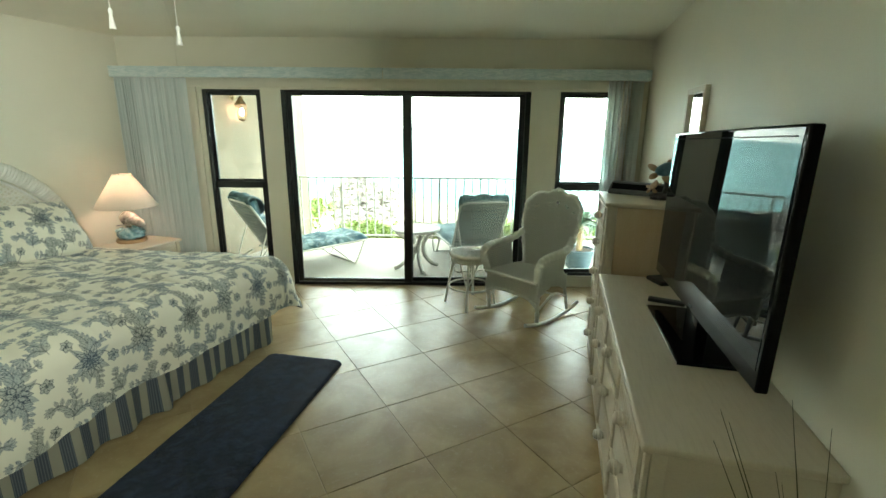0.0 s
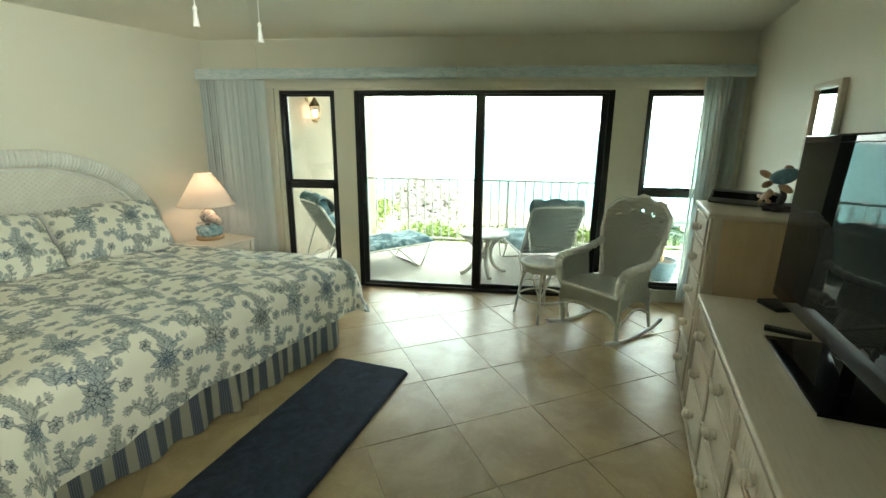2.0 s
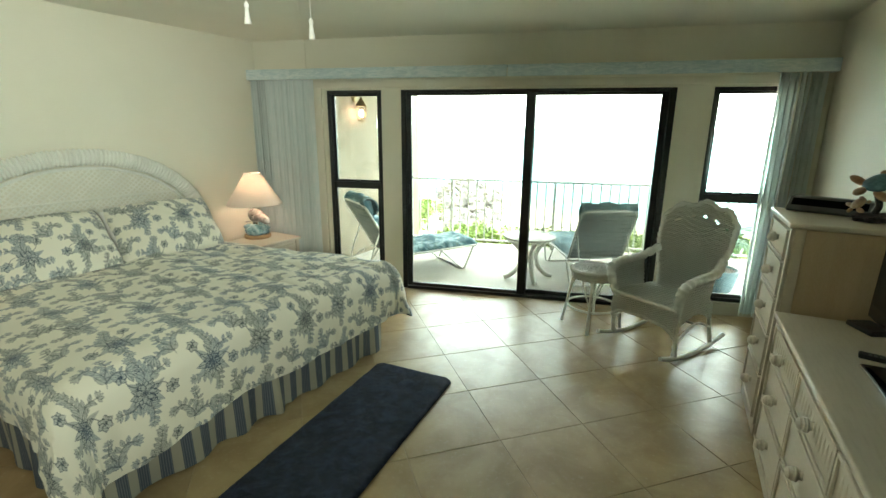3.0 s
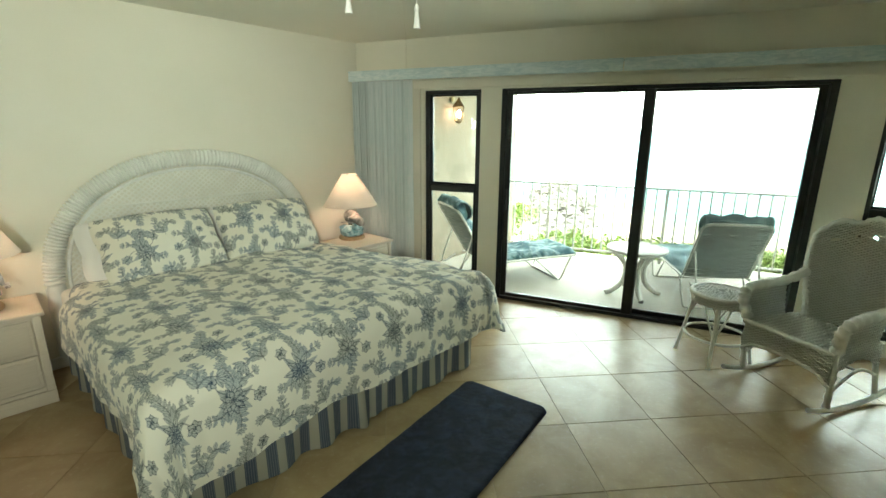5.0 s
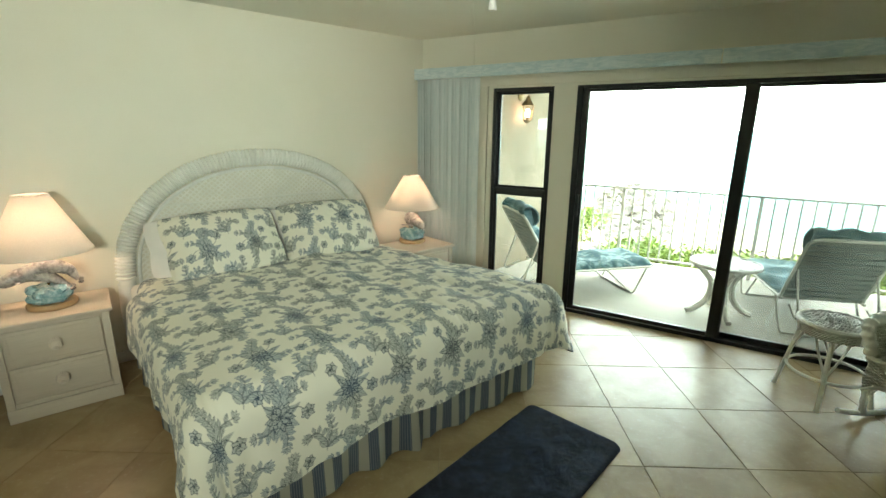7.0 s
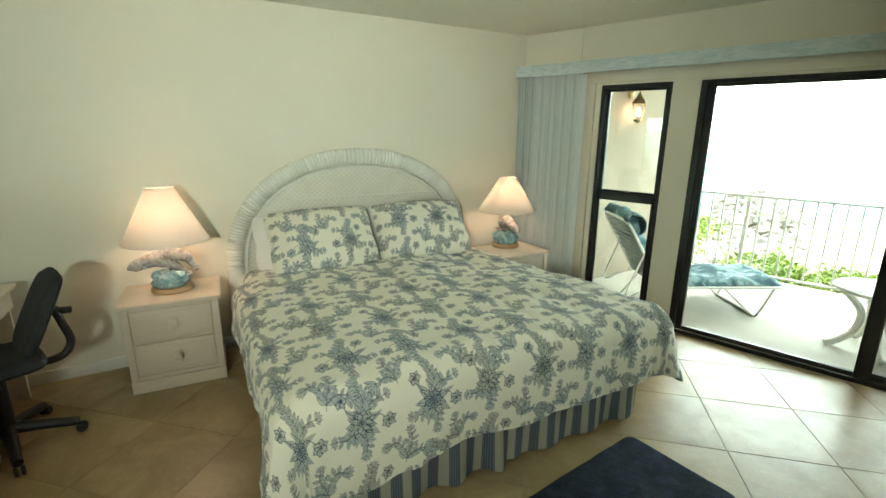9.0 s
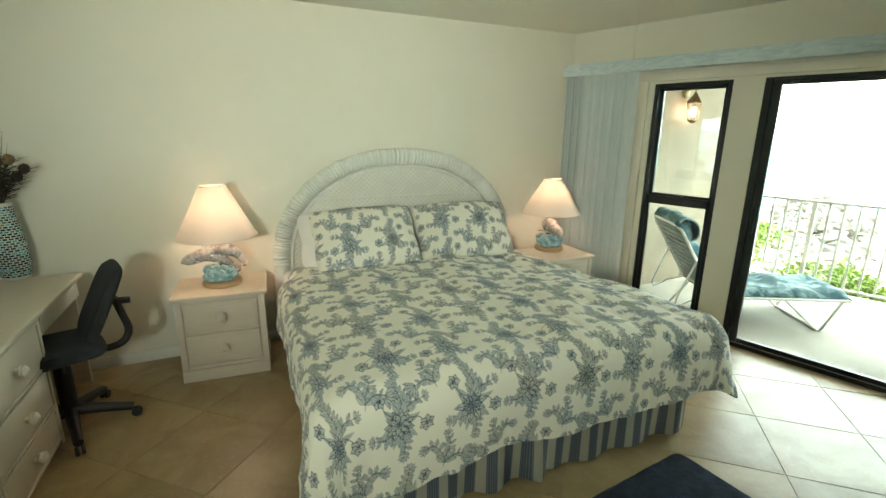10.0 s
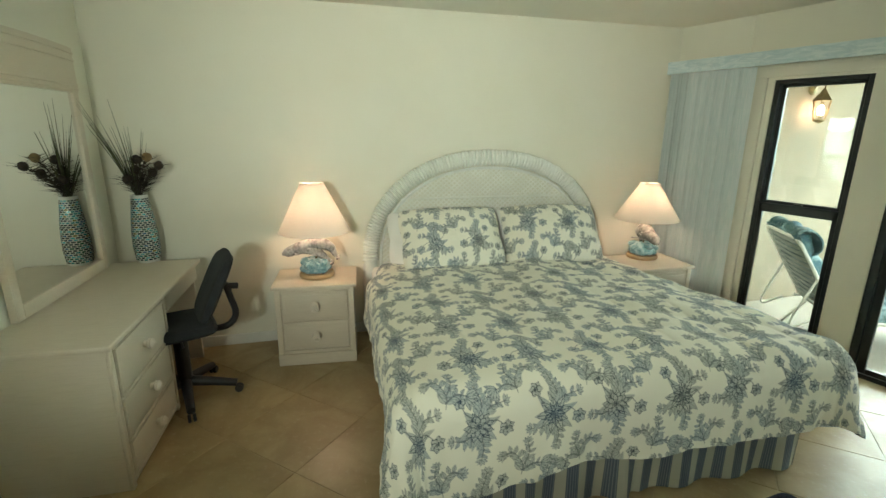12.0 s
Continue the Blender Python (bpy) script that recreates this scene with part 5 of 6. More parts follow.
def remote_control(m):
    w = thing("remote_control", m, "grey-black television remote lying on the dresser", "remote")
    part("case", box((-0.024, -0.09, 0), (0.024, 0.09, 0.018), 0.006, segments=3), "black_plastic", w)
    for i in range(8):
        for j in range(3):
            part("button", box((-0.017 + j * 0.0125, -0.07 + i * 0.017, 0.017), (-0.009 + j * 0.0125, -0.06 + i * 0.017, 0.021), 0.001), "grey_plastic", w, smooth=False)


remote_control(pose(1.215, 2.50, 0.80, 0, 0, 62))
solid("media_box", box((-0.055, -0.075, 0), (0.055, 0.075, 0.026), 0.008, segments=3), "black_plastic", pose(1.345, 2.85, 0.80, 0, 0, 10), "small black box beside the television", "device")

clock = thing("clock_radio", pose(1.40, 3.49, 1.253, 0, 0, -35) @ Matrix.Scale(1.45, 4), "silver-edged black clock radio on the tall chest", "clock")
bm = box((-0.13, -0.06, 0.0), (0.13, 0.06, 0.055), 0.01, segments=3)
for v in bm.verts:
    if v.co.z > 0.03 and v.co.y < 0:
        v.co.y += 0.055
part("case", bm, "grey_plastic", clock)
part("face", box((-0.118, -0.002, 0.0), (0.118, 0.001, 0.06)), "black_gloss", clock, smooth=False, m=pose(0, -0.054, 0.006, -46, 0, 0))
part("feet", box((-0.1, -0.04, -0.002), (0.1, 0.04, 0.002)), "black_plastic", clock, smooth=False)


def turtle_figurine(m):
    bm = blob((0, 0, 0.02), (0.075, 0.055, 0.022), None, 0.6, 4, 3)
    for v in bm.verts:
        v.co.z = max(v.co.z, 0.0)
    w = thing("sea_turtle_figurine", m, "glazed figurine of sea turtles swimming over a dark rock", "figurine")
    part("rock", bm, "rockwork", w)
    part("support", tube(bend([(0.0, 0, 0.03), (0.012, 0, 0.07), (0.0, 0, 0.11)], 8), 0.012), "rockwork", w)
    for s, at in ((1.0, pose(0.0, 0.0, 0.165, 25, -28, 20)), (0.5, pose(-0.055, 0.0, 0.075, 20, -50, 10))):
        sh = blob((0, 0, 0), (0.062 * s, 0.05 * s, 0.024 * s), None, 0.1, 1, 3)
        for v in sh.verts:
            if v.co.z < 0:
                v.co.z *= 0.45
        ob = part("shell", sh, "turtle_shell" if s == 1 else "turtle_skin", w, m=at)
        part("head", blob((-0.078 * s, 0, 0.0), (0.026 * s, 0.018 * s, 0.016 * s), None, 0, 0, 2), "turtle_skin", ob)
        for sy in (-1, 1):
            part("flipper", blob((-0.04 * s, sy * 0.07 * s, -0.004), (0.02 * s, 0.045 * s, 0.006 * s), None, 0, 0, 2), "turtle_skin", ob)
            part("flipper", blob((0.05 * s, sy * 0.048 * s, -0.004), (0.018 * s, 0.022 * s, 0.005 * s), None, 0, 0, 2), "turtle_skin", ob)


turtle_figurine(pose(1.475, 3.24, 1.25, 0, 0, -20) @ Matrix.Scale(1.22, 4))

mir = thing("wall_mirror", pose(1.549, 2.985, 1.14, 0, 0, RIGHT), "narrow mirror in a pale wooden frame on the wall", "mirror")
for a, c in (((0, 0), (0.035, 0.82)), ((0.375, 0), (0.41, 0.82)), ((0.035, 0), (0.375, 0.035)), ((0.035, 0.785), (0.375, 0.82))):
    part("frame_bar", box((-0.03, a[0], a[1]), (0.0, c[0], c[1]), 0.004), "oak", mir)
part("mirror_glass", box((-0.014, 0.034, 0.034), (-0.010, 0.376, 0.786)), "mirror", mir, smooth=False)


# ---- desk by the back wall ----
DESK = pose(-2.918, 0.696, 0, 0, 0, GROUP)
desk = thing("desk", DESK, "whitewashed oak desk with a bank of three drawers", "desk")
part("top", box((-1.42, -0.552, 0.732), (0.018, 0.018, 0.76), 0.010, segments=3), "oak", desk)
part("pedestal", box((-0.70, -0.53, 0.0), (0.0, -0.012, 0.731), 0.004), "oak", desk)
part("end_panel", box((-1.40, -0.53, 0.0), (-1.372, -0.03, 0.731), 0.003), "oak", desk)
part("modesty_panel", box((-1.371, -0.53, 0.35), (-0.701, -0.51, 0.731), 0.002), "oak", desk)
for x in (-0.70, -0.034):
    part("corner_post", box((x, -0.011, 0.0), (x + 0.034, 0.004, 0.731), 0.004), "oak", desk)
part("apron", box((-1.371, -0.03, 0.62), (-0.701, -0.008, 0.731), 0.003), "oak", desk)
part("apron_drawer", box((-1.34, -0.0075, 0.632), (-0.73, 0.003, 0.722), 0.004), "oak", desk)
for z0, z1 in ((0.045, 0.235), (0.245, 0.465), (0.475, 0.722)):
    d = part("drawer", box((-0.66, -0.0115, z0), (-0.04, 0.006, z1), 0.004), "oak", desk)
    bm = bmesh.new()
    for lo, hi in (((-0.66, z0), (-0.04, z0 + 0.014)), ((-0.66, z1 - 0.014), (-0.04, z1)), ((-0.66, z0 + 0.014), (-0.646, z1 - 0.014)), ((-0.054, z0 + 0.014), (-0.04, z1 - 0.014))):
        box((lo[0], 0.006, lo[1]), (hi[0], 0.014, hi[1]), 0.003, bm, 1)
    part("moulding", bm, "oak", d)
    if z0 > 0.5:
        for i in range(13):
            part("carved_leaf", blob((-0.62 + i * 0.045, 0.006, (z0 + z1) / 2), (0.013, 0.004, 0.055), None, 0, 0, 1), "oak", d)
    part("knob", lathe([(0.0, 0.0), (0.014, 0.0), (0.012, 0.01), (0.021, 0.016), (0.019, 0.022), (0.021, 0.027), (0.016, 0.033), (0.0, 0.04)], 16), "shell", d, "ribbed shell knob", m=pose(-0.35, 0.006, (z0 + z1) / 2, -90, 0, 0) @ Matrix.Scale(1.35, 4))

dm = thing("dresser_mirror", DESK, "tall mirror in a whitewashed oak frame standing on the desk", "mirror")
y0, y1 = -0.548, -0.514
part("stile", box((-1.30, y0, 0.762), (-1.24, y1, 2.06), 0.004), "oak", dm)
part("stile", box((-0.40, y0, 0.762), (-0.34, y1, 2.06), 0.004), "oak", dm)
part("bottom_rail", box((-1.239, y0, 0.762), (-0.401, y1, 0.835), 0.004), "oak", dm)


def crest(a, b):
    x = -1.30 + a * 0.96
    return (x, y1 + 0.002, 1.885 + b * (0.255 + 0.015 * math.sin(math.pi * a) ** 0.7))


part("crest", thicken(sheet(crest, 24, 2), -0.03), "oak", dm)
for h in (0.02, 0.045, 0.19, 0.235):
    part("crest_bead", tube([crest(i / 20, h / 0.265) for i in range(21)], 0.007, 6), "oak", dm)
part("mirror_glass", box((-1.245, y0 + 0.012, 0.83), (-0.395, y0 + 0.018, 1.89)), "mirror", dm, smooth=False)


def reeds(parent, base, count, seed, spread, height, thick=0.0022, lean=(0, 0)):
    rnd = random.Random(seed)
    for k in range(count):
        a, tilt = rnd.random() * 6.28, spread * (0.3 + 0.9 * rnd.random())
        h = height * (0.6 + 0.5 * rnd.random())
        c, s = math.cos(a), math.sin(a)
        ex, ey = (c * tilt + lean[0]) * h, (s * tilt + lean[1]) * h
        pts = bend([base, (base[0] + ex * 0.45, base[1] + ey * 0.45, base[2] + h * 0.5), (base[0] + ex * 1.05, base[1] + ey * 1.05, base[2] + h)], 8)
        part("reed", tube(pts, lambda u: thick * (1.15 - u), 5), "reed", parent)


def mosaic_vase():
    w = thing("mosaic_vase", pose(-4.375, 0.85, 0.76) @ Matrix.Scale(0.89, 4, (0, 0, 1)), "tall vase of turquoise and black mosaic chips holding dried plumes", "vase")
    prof = [(0.0, 0.0), (0.066, 0.0), (0.076, 0.03), (0.083, 0.12), (0.081, 0.22), (0.072, 0.33), (0.060, 0.43), (0.052, 0.505), (0.053, 0.53), (0.046, 0.53), (0.044, 0.48), (0.0, 0.47)]
    part("body", lathe(prof, 32), "plaster", w)
    bm = bmesh.new()

    def radius(z):
        for (r0, za), (r1, zb) in zip(prof[1:8], prof[2:9]):
            if za <= z <= zb:
                return r0 + (r1 - r0) * (z - za) / (zb - za)
        return 0.05

    rows = 30
    for i in range(rows):
        z = 0.022 + i * 0.0163
        n = 17
        for k in range(n):
            a0 = (k + 0.5 * (i % 2) + 0.08) * math.tau / n
            a1 = a0 + 0.78 * math.tau / n
            q = []
            for a, zz in ((a0, z), (a1, z), (a1, z + 0.0115), (a0, z + 0.0115)):
                r = radius(zz) + 0.0016
                q.append(bm.verts.new((r * math.cos(a), r * math.sin(a), zz)))
            bm.faces.new(q)
    tagged(part("mosaic_chip", bm, "mosaic", w, "turquoise, black and ochre glass chips", smooth=False), kind="stuff")
    reeds(w, (0, 0, 0.47), 22, 4, 0.34, 0.72, 0.0042, (0.03, -0.14))
    rnd = random.Random(9)
    for k, (dx, dy, dz) in enumerate(((0.02, 0.02, 0.80), (0.10, 0.08, 0.82), (0.06, -0.05, 0.66), (0.06, 0.10, 0.70), (0.13, 0.14, 0.76), (0.0, 0.0, 0.72))):
        pts = bend([(0, 0, 0.47), (dx * 0.4, dy * 0.4, 0.47 + (dz - 0.47) * 0.6), (dx, dy, dz)], 8)
        p = part("plume", tube(pts, 0.003, 5), "plume", w, "dark peacock-like plume")
        bm = bmesh.new()
        for j in range(70):
            u = 0.25 + 0.75 * j / 70
            i = min(int(u * 8), 7)
            q = Vector(pts[i]).lerp(Vector(pts[i + 1]), u * 8 - i)
            a = rnd.random() * 6.28
            l = 0.07 + 0.06 * rnd.random()
            d = Vector((math.cos(a), math.sin(a), 0.15 + 0.4 * rnd.random())).normalized() * l
            tube([q, q + d * 0.6 + Vector((0, 0, 0.004)), q + d], lambda v: 0.0024 * (1.1 - v), 4, bm)
        part("barb", bm, "plume", p)
        blob(Vector(pts[-1]), (0.030, 0.030, 0.036), e := bmesh.new(), 0.2, k, 2)
        part("eye", e, "pod" if k == 1 else "plume", p)


mosaic_vase()

floor_vase = thing("floor_vase", pose(0.80, 0.86, 0), "dark floor vase holding tall dried reeds beside the dresser", "vase")
part("body", lathe([(0.0, 0.0), (0.07, 0.0), (0.09, 0.06), (0.10, 0.22), (0.075, 0.40), (0.055, 0.50), (0.062, 0.54), (0.05, 0.54), (0.045, 0.5), (0.0, 0.48)], 28), "pot", floor_vase)
reeds(floor_vase, (0, 0, 0.46), 11, 21, 0.50, 0.66, 0.0032, (-0.12, 0.06))


def office_chair():
    w = thing("office_chair", pose(-3.689, 0.97, 0, 0, 0, 3), "small black office chair on castors, pushed to the desk", "chair")
    part("column", tube([(0, 0, 0.09), (0, 0, 0.45)], 0.042, 14), "black_plastic", w)
    for k in range(5):
        a = radians(72 * k - 2)
        c, s = math.cos(a), math.sin(a)
        leg = part("base_arm", tube([(0.02 * c, 0.02 * s, 0.115), (0.15 * c, 0.15 * s, 0.095), (0.30 * c, 0.30 * s, 0.065)], lambda u: 0.034 - 0.010 * u, 10), "black_plastic", w)
        cast = bmesh.new()
        for off in (-0.014, 0.014):
            bmw = lathe([(0.0, -0.009), (0.022, -0.009), (0.026, -0.004), (0.026, 0.004), (0.022, 0.009), (0.0, 0.009)], 16)
            bmw.transform(pose(0.31 * c - s * off, 0.31 * s + c * off, 0.026) @ pose(0, 0, 0, 90, 0, math.degrees(a)) )
            tmp = bpy.data.meshes.new("tmp")
            bmw.to_mesh(tmp)
            bmw.free()
            cast.from_mesh(tmp)
            bpy.data.meshes.remove(tmp)
        part("castor", cast, "black_plastic", leg)

    def cushion(place, wd, dp, th):
        def at(a, b):
            u, v = 2 * a - 1, 2 * b - 1
            k = max(0.0, (1 - abs(u) ** 5) * (1 - abs(v) ** 5)) ** 0.3
            rx = 1 - 0.12 * abs(v) ** 3
            return place(u * wd / 2 * rx, v * dp / 2 * (1 - 0.1 * abs(u) ** 3), th * k)

        return at

    bm = sheet(cushion(lambda x, y, z: (x, y, 0.485 + z - 0.015 * (y * 4) ** 2 * (1 if y < 0 else 0)), 0.43, 0.42, 0.05), 22, 22)
    sheet(cushion(lambda x, y, z: (x, y, 0.485 - 0.6 * z), 0.43, 0.42, 0.05), 22, 22, bm)
    part("seat", bm, "black_fabric", w)
    part("seat_pan", box((-0.12, -0.12, 0.43), (0.12, 0.14, 0.46), 0.01), "black_plastic", w)
    bm = bmesh.new()
    for sg in (1, -0.5):
        sheet(cushion(lambda x, z, y: (x, 0.235 - y * sg * 1.0 + 0.20 * (z / 0.42) - 0.05 * (x * 2.2) ** 2, 0.72 + z), 0.38, 0.42, 0.05), 20, 20, bm)
    part("backrest", bm, "black_fabric", w)
    part("back_stem", tube(bend([(0, 0.10, 0.44), (0, 0.27, 0.43), (0, 0.335, 0.50), (0, 0.315, 0.62), (0, 0.29, 0.72)], 16), 0.021, 10), "black_plastic", w)
    part("lever_knob", tube([(0.0, 0.30, 0.70), (0.0, 0.365, 0.69)], 0.02, 12), "black_plastic", w)
    part("height_lever", tube([(0.05, 0, 0.44), (0.22, 0, 0.43)], 0.007, 8), "black_plastic", w)


office_chair()


# ---- wicker seats ----
def woven(fn, nu, nv, amp, thick=0.010):
    """A woven sheet: strands that pass over and under."""
    def at(a, b):
        i, j = round(a * nu), round(b * nv)
        p = Vector(fn(a, b))
        e = 1e-3
        du = Vector(fn(min(a + e, 1), b)) - Vector(fn(max(a - e, 0), b))
        dv = Vector(fn(a, min(b + e, 1))) - Vector(fn(a, max(b - e, 0)))
        n = du.cross(dv)
        n = n.normalized() if n.length > 1e-12 else Vector((0, 0, 1))
        return p + n * amp * (1 if (i // 2 + j) % 2 else -1)

    return thicken(sheet(at, nu, nv), thick)


def braid(points, r, n=70):
    pts = bend(points, n)
    return tube(pts, lambda u: r * (1 + 0.16 * math.sin(u * n * 1.55)), 9)


def wicker_rocker():
    w = thing("rocking_chair", pose(0.81, 4.31, 0, 0, 0, -45.5), "white wicker rocking chair with rolled arms and a scalloped back", "chair")
    for s in (-1, 1):
        pts = [(s * 0.285, -0.42 + 0.84 * i / 20, 0.016 + 0.36 * (-0.42 + 0.84 * i / 20) ** 2) for i in range(21)]
        part("rocker", tube(pts, 0.017, 8), "wicker", w)
        part("leg", braid([(s * 0.275, -0.235, 0.04), (s * 0.28, -0.25, 0.24), (s * 0.28, -0.255, 0.44)], 0.019, 24), "wicker", w)
        part("leg", tube([(s * 0.275, 0.25, 0.045), (s * 0.24, 0.20, 0.40)], 0.016, 8), "wicker", w)
        part("stretcher", tube(bend([(s * 0.277, -0.24, 0.16), (s * 0.275, 0.0, 0.26), (s * 0.265, 0.23, 0.18)], 10), 0.010, 8), "wicker", w)
        arm = [(s * 0.275, 0.26, 0.72), (s * 0.315, 0.10, 0.655), (s * 0.325, -0.12, 0.645), (s * 0.32, -0.26, 0.625), (s * 0.305, -0.30, 0.56), (s * 0.285, -0.27, 0.44)]
        part("arm", braid(arm, 0.034, 46), "wicker", w)

        def panel(a, b, s=s):
            y = -0.27 + a * 0.39
            top = 0.635 + 0.05 * max(0, a - 0.6)
            return (s * (0.282 + 0.03 * b), y - 0.015 * (1 - b) * (1 - a), 0.40 + b * (top - 0.40))

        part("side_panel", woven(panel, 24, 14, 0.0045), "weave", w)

        def side_skirt(a, b, s=s):
            low = 0.25 + 0.09 * math.sin(math.pi * a)
            return (s * 0.278, -0.255 + a * 0.46, 0.41 - b * (0.41 - low))

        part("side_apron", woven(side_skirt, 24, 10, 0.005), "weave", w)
    part("cross_stretcher", tube([(-0.277, 0.0, 0.255), (0.277, 0.0, 0.255)], 0.010, 8), "wicker", w)

    def seat(a, b):
        return ((a - 0.5) * (0.56 - 0.06 * b), -0.275 + b * 0.50, 0.415 + 0.012 * math.sin(math.pi * b) - 0.018 * (b > 0.98) + (-0.015 if b < 0.02 else 0))

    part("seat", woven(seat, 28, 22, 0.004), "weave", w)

    def apron(a, b):
        low = 0.205 + 0.075 * abs(math.sin(math.pi * a)) ** 0.35
        return ((a - 0.5) * 0.56, -0.282 - 0.012 * math.sin(math.pi * b), 0.415 - b * (0.415 - low))

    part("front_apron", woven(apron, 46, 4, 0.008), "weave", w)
    part("apron_edge", braid([apron(i / 8, 1.0) for i in range(9)], 0.012, 50), "wicker", w)
    part("seat_edge", braid([(-0.29, -0.285, 0.415), (0.0, -0.292, 0.42), (0.29, -0.285, 0.415)], 0.016, 50), "wicker", w)

    def back(a, b):
        wide = 0.19 + 0.11 * math.sin(math.pi * 0.5 * min(1, b * 1.25)) ** 1.5
        u = 2 * a - 1
        crest = 0.70 * (1 - 0.0) - 0.11 * abs(u) ** 2.2 + 0.018 * math.cos(u * math.pi * 3)
        x = u * wide
        return (x, 0.215 + 0.21 * b - 0.09 * u * u * (0.4 + b * 0.6), 0.42 + b * crest)

    bm = woven(back, 36, 34, 0.008)
    gaps = [f for f in bm.faces if abs(f.calc_center_median().z - (1.035 - 0.35 * abs(f.calc_center_median().x))) < 0.013 and math.sin(f.calc_center_median().x * 62 + 0.5) > 0.1]
    bmesh.ops.delete(bm, geom=gaps, context="FACES")
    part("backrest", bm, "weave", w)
    outline = [back(0, i / 12) for i in range(0, 13)] + [back(i / 14, 1) for i in range(1, 14)] + [back(1, 1 - i / 12) for i in range(0, 13)]
    part("back_edge", braid(outline, 0.021, 150), "wicker", w)
    dm_ = [(0.0, -0.11), (0.085, 0.0), (0.0, 0.11), (-0.085, 0.0)]
    for sc in (1.0, 0.66, 0.34):
        loop = []
        for (xa, za), (xb, zb) in zip(dm_, dm_[1:] + dm_[:1]):
            for i in range(8):
                x, z = (xa + (xb - xa) * i / 8) * sc, (za + (zb - za) * i / 8) * sc
                p = back(0.5 + x / 0.62, 0.50 + z / 0.70)
                loop.append((p[0], p[1] - 0.010, p[2]))
        part("diamond", tube(loop, 0.006, 6, closed=True), "wicker", w)


wicker_rocker()


def wicker_stool():
    w = thing("wicker_stool", pose(0.275, 4.535, 0, 0, 0, 75), "round white wicker side stool with splayed legs", "stool")
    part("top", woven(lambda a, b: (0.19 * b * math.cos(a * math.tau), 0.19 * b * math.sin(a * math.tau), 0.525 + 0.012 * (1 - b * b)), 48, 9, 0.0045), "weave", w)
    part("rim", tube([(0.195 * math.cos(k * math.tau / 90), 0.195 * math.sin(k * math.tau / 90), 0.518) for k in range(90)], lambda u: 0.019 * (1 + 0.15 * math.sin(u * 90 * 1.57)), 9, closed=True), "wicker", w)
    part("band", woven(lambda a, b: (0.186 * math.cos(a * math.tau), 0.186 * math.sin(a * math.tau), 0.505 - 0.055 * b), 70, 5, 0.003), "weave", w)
    for k in range(4):
        a = radians(90 * k + 5)
        c, s = math.cos(a), math.sin(a)
        part("leg", tube([(0.165 * c, 0.165 * s, 0.49), (0.25 * c, 0.25 * s, 0.02), (0.254 * c, 0.254 * s, 0.0)], lambda u: 0.013 + 0.004 * (u > 0.9), 9), "wicker", w)
        for d in (-1, 1):
            b2 = a + d * 0.55
            part("strut", tube(bend([(0.165 * math.cos(b2), 0.165 * math.sin(b2), 0.46), (0.19 * math.cos(a + d * 0.3), 0.19 * math.sin(a + d * 0.3), 0.36), (0.212 * c, 0.212 * s, 0.22)], 8), 0.0075, 7), "wicker", w)
    part("ring", tube([(0.212 * math.cos(k * math.tau / 48), 0.212 * math.sin(k * math.tau / 48), 0.19) for k in range(48)], 0.010, 7, closed=True), "wicker", w)


wicker_stool()

# ---- ceiling fan with its pull cords, and the ceiling light over the entry ----
fan = thing("ceiling_fan", pose(-1.13, 2.07, CEIL), "white low-profile ceiling fan with two pull cords", "fan")
part("housing", lathe([(0.0, 0.0), (0.11, 0.0), (0.13, -0.03), (0.13, -0.13), (0.09, -0.19), (0.0, -0.2)], 28), "white_metal", fan)
for k in range(5):
    a = 72 * k + 27
    b = part("blade", box((0.17, -0.065, -0.004), (0.60, 0.065, 0.004), 0.003), "white_metal", fan, m=pose(0, 0, -0.105, 0, 0, a) @ pose(0, 0, 0, 7, 0, 0))
    part("blade_iron", box((0.10, -0.02, 0.004), (0.24, 0.02, 0.010), 0.002), "brass", b)
for x, y, z in ((0.084, 0.064, 2.013), (-0.085, -0.07, 2.045)):
    z -= CEIL
    c = part("pull_cord", tube([(x, y, z + 0.07), (x, y, -0.17)], 0.0014, 6), "cord", fan, "white pull cord")
    part("pull", lathe([(0.0, z), (0.012, z), (0.011, z + 0.01), (0.0055, z + 0.05), (0.008, z + 0.054), (0.008, z + 0.064), (0.003, z + 0.072), (0.0, z + 0.073)], 14, (x, y, 0)), "cord", c, "tapered white pull")


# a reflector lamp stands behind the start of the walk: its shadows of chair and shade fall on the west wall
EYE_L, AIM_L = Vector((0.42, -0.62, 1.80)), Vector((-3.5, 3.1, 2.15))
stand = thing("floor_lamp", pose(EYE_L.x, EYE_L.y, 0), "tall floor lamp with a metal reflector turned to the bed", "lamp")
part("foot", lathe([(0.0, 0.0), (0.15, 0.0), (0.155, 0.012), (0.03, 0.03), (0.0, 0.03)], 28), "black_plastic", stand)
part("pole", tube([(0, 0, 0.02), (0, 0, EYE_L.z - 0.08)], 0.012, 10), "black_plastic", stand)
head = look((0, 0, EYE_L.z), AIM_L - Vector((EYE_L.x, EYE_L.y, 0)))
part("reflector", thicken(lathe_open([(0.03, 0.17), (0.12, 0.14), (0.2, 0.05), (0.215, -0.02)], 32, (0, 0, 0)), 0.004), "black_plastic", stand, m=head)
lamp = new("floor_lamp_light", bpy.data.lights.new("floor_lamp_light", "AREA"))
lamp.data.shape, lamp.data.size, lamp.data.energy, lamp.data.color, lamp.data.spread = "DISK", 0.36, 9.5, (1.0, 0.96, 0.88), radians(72)
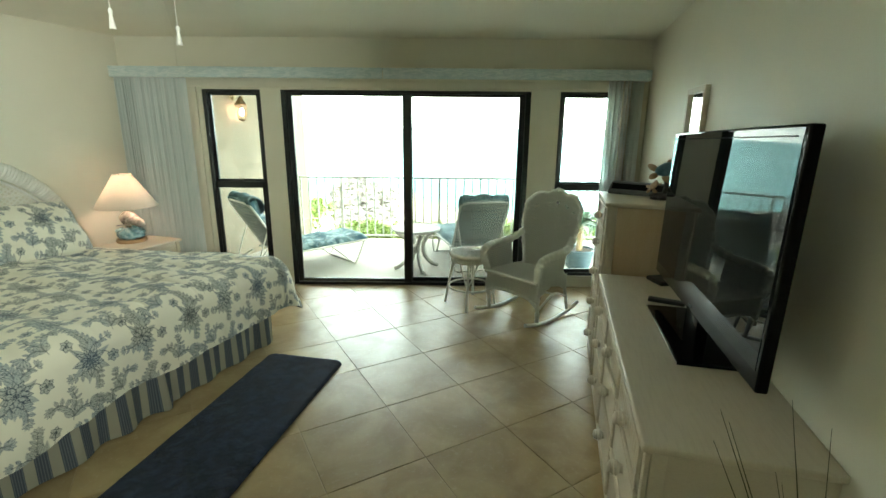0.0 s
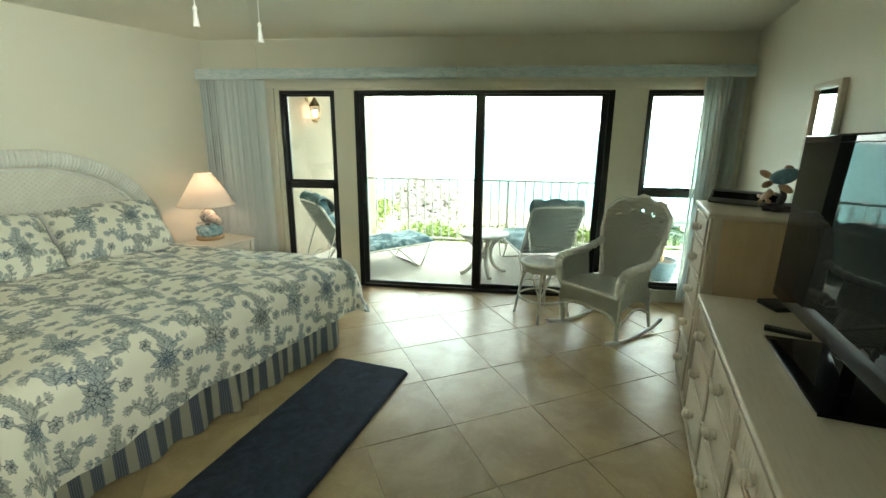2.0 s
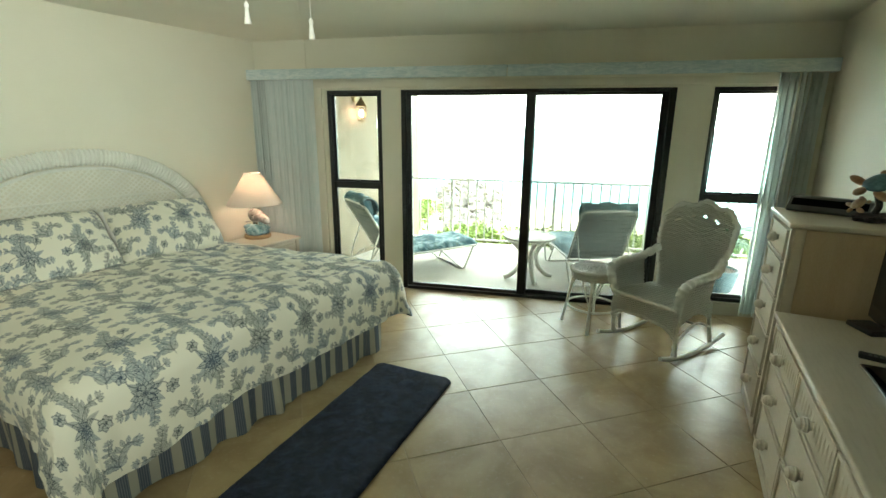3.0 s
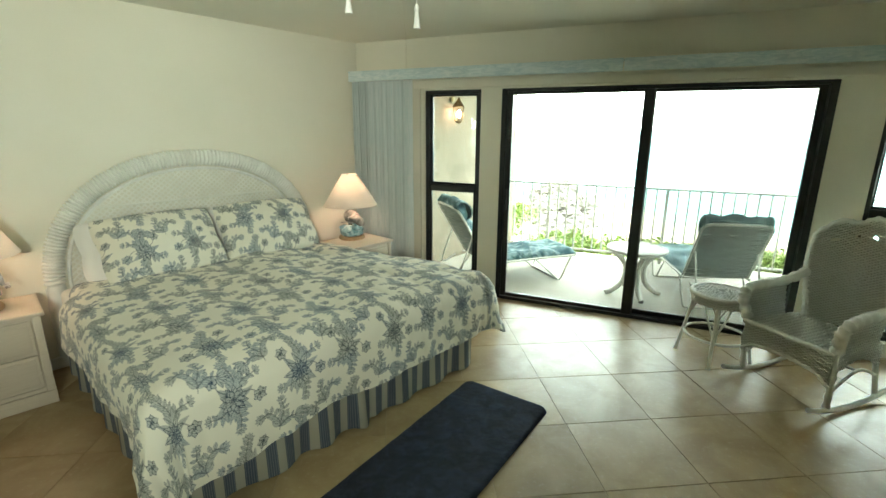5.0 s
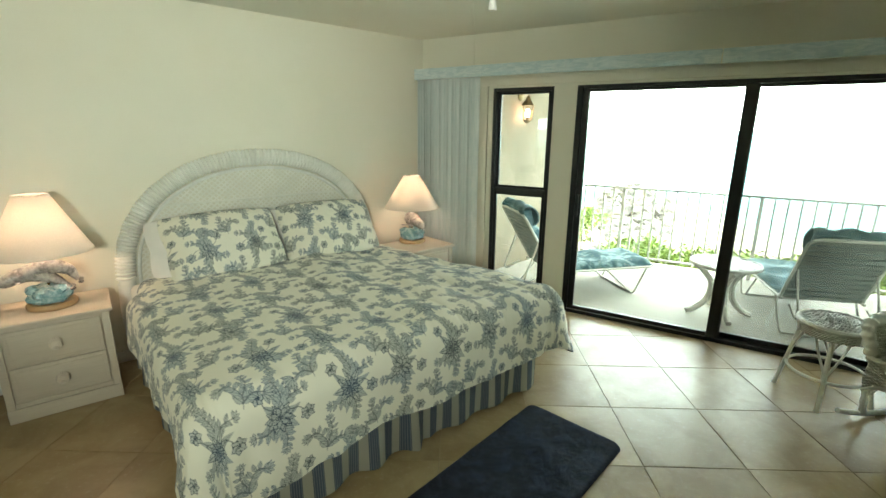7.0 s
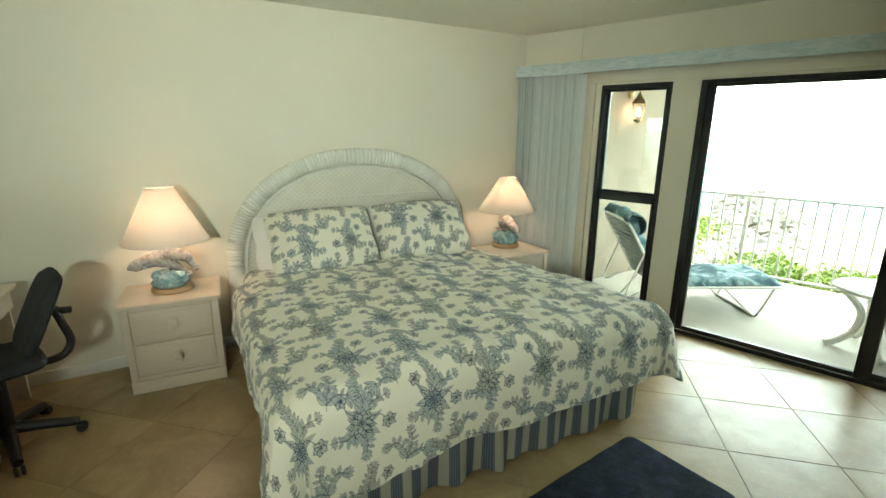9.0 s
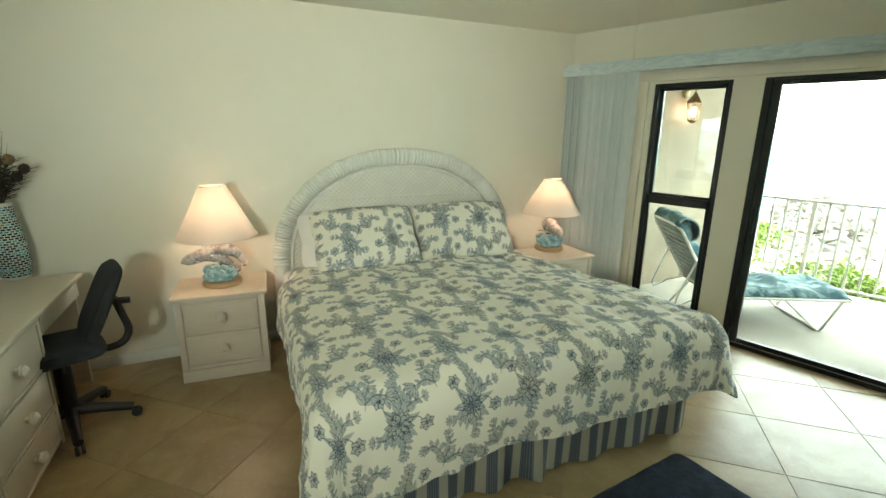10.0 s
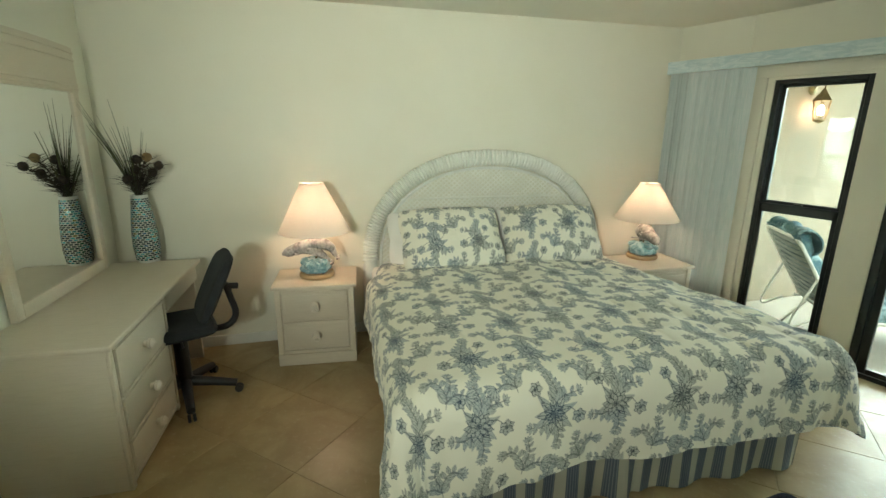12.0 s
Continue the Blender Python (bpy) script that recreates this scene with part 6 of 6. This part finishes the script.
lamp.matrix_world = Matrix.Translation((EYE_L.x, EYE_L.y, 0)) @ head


# ---- floor tiles ----
def clip(poly, edges):
    """Cuts a polygon to the inside of a convex room."""
    for (ax, ay), (bx, by) in edges:
        out = []
        for (px, py), (qx, qy) in zip(poly, poly[1:] + poly[:1]):
            d0 = (bx - ax) * (py - ay) - (by - ay) * (px - ax)
            d1 = (bx - ax) * (qy - ay) - (by - ay) * (qx - ax)
            if d0 >= 0:
                out.append((px, py))
            if (d0 >= 0) != (d1 >= 0):
                u = d0 / (d0 - d1)
                out.append((px + (qx - px) * u, py + (qy - py) * u))
        poly = out
        if len(poly) < 3:
            return []
    return poly


room = [C_SW, C_SE, C_NE, C_NW]
edges = list(zip(room, room[1:] + room[:1]))
bm = bmesh.new()
lo = [bm.verts.new((x, y, -0.15)) for x, y in room]
hi = [bm.verts.new((x, y, -0.003)) for x, y in room]
bm.faces.new(lo[::-1]), bm.faces.new(hi)
for i in range(4):
    bm.faces.new((lo[i], lo[(i + 1) % 4], hi[(i + 1) % 4], hi[i]))
floor = tagged(part("floor", bm, "grout", smooth=False), "beige stone-look tiles laid on the diagonal", "floor", kind="structure")

TILE, TURN_T, ORG = 0.5335, 30.06, Vector((-0.606, 3.186))
ca, sa = math.cos(radians(TURN_T)), math.sin(radians(TURN_T))
whole = None


def tile_mesh(poly):
    """A tile with eased edges over the grout."""
    bm = bmesh.new()
    cx, cy = sum(p[0] for p in poly) / len(poly), sum(p[1] for p in poly) / len(poly)
    rings = []
    for inset, z in ((0.0, -0.0035), (0.0, -0.0012), (0.0018, 0.0)):
        ring = []
        for x, y in poly:
            l = math.hypot(x - cx, y - cy)
            k = max(0.0, 1 - inset / l)
            ring.append(bm.verts.new((cx + (x - cx) * k, cy + (y - cy) * k, z)))
        rings.append(ring)
    for a, b in zip(rings, rings[1:]):
        for i in range(len(poly)):
            bm.faces.new((a[i], a[(i + 1) % len(poly)], b[(i + 1) % len(poly)], b[i]))
    bm.faces.new(rings[-1])
    return bm


g = 0.0022
for i in range(-14, 15):
    for j in range(-14, 15):
        sq = [(i * TILE + g, j * TILE + g), ((i + 1) * TILE - g, j * TILE + g), ((i + 1) * TILE - g, (j + 1) * TILE - g), (i * TILE + g, (j + 1) * TILE - g)]
        pts = [(ORG.x + x * ca - y * sa, ORG.y + x * sa + y * ca) for x, y in sq]
        cut = clip(pts, edges)
        if len(cut) < 3:
            continue
        if len(cut) == 4 and all(math.hypot(a[0] - b[0], a[1] - b[1]) < 1e-6 for a, b in zip(cut, pts)):
            at = pose(ORG.x + i * TILE * ca - j * TILE * sa, ORG.y + i * TILE * sa + j * TILE * ca, 0, 0, 0, TURN_T)
            if whole is None:
                ob = part("tile", tile_mesh([(g, g), (TILE - g, g), (TILE - g, TILE - g), (g, TILE - g)]), "tile", floor, smooth=False, m=at)
                whole = ob.data
            else:
                ob = new("tile", whole)
                ob.parent, ob.matrix_basis = floor, at
        else:
            area = abs(sum(a[0] * b[1] - b[0] * a[1] for a, b in zip(cut, cut[1:] + cut[:1]))) / 2
            if area > 1e-3:
                part("tile", tile_mesh(cut), "tile", floor, smooth=False)
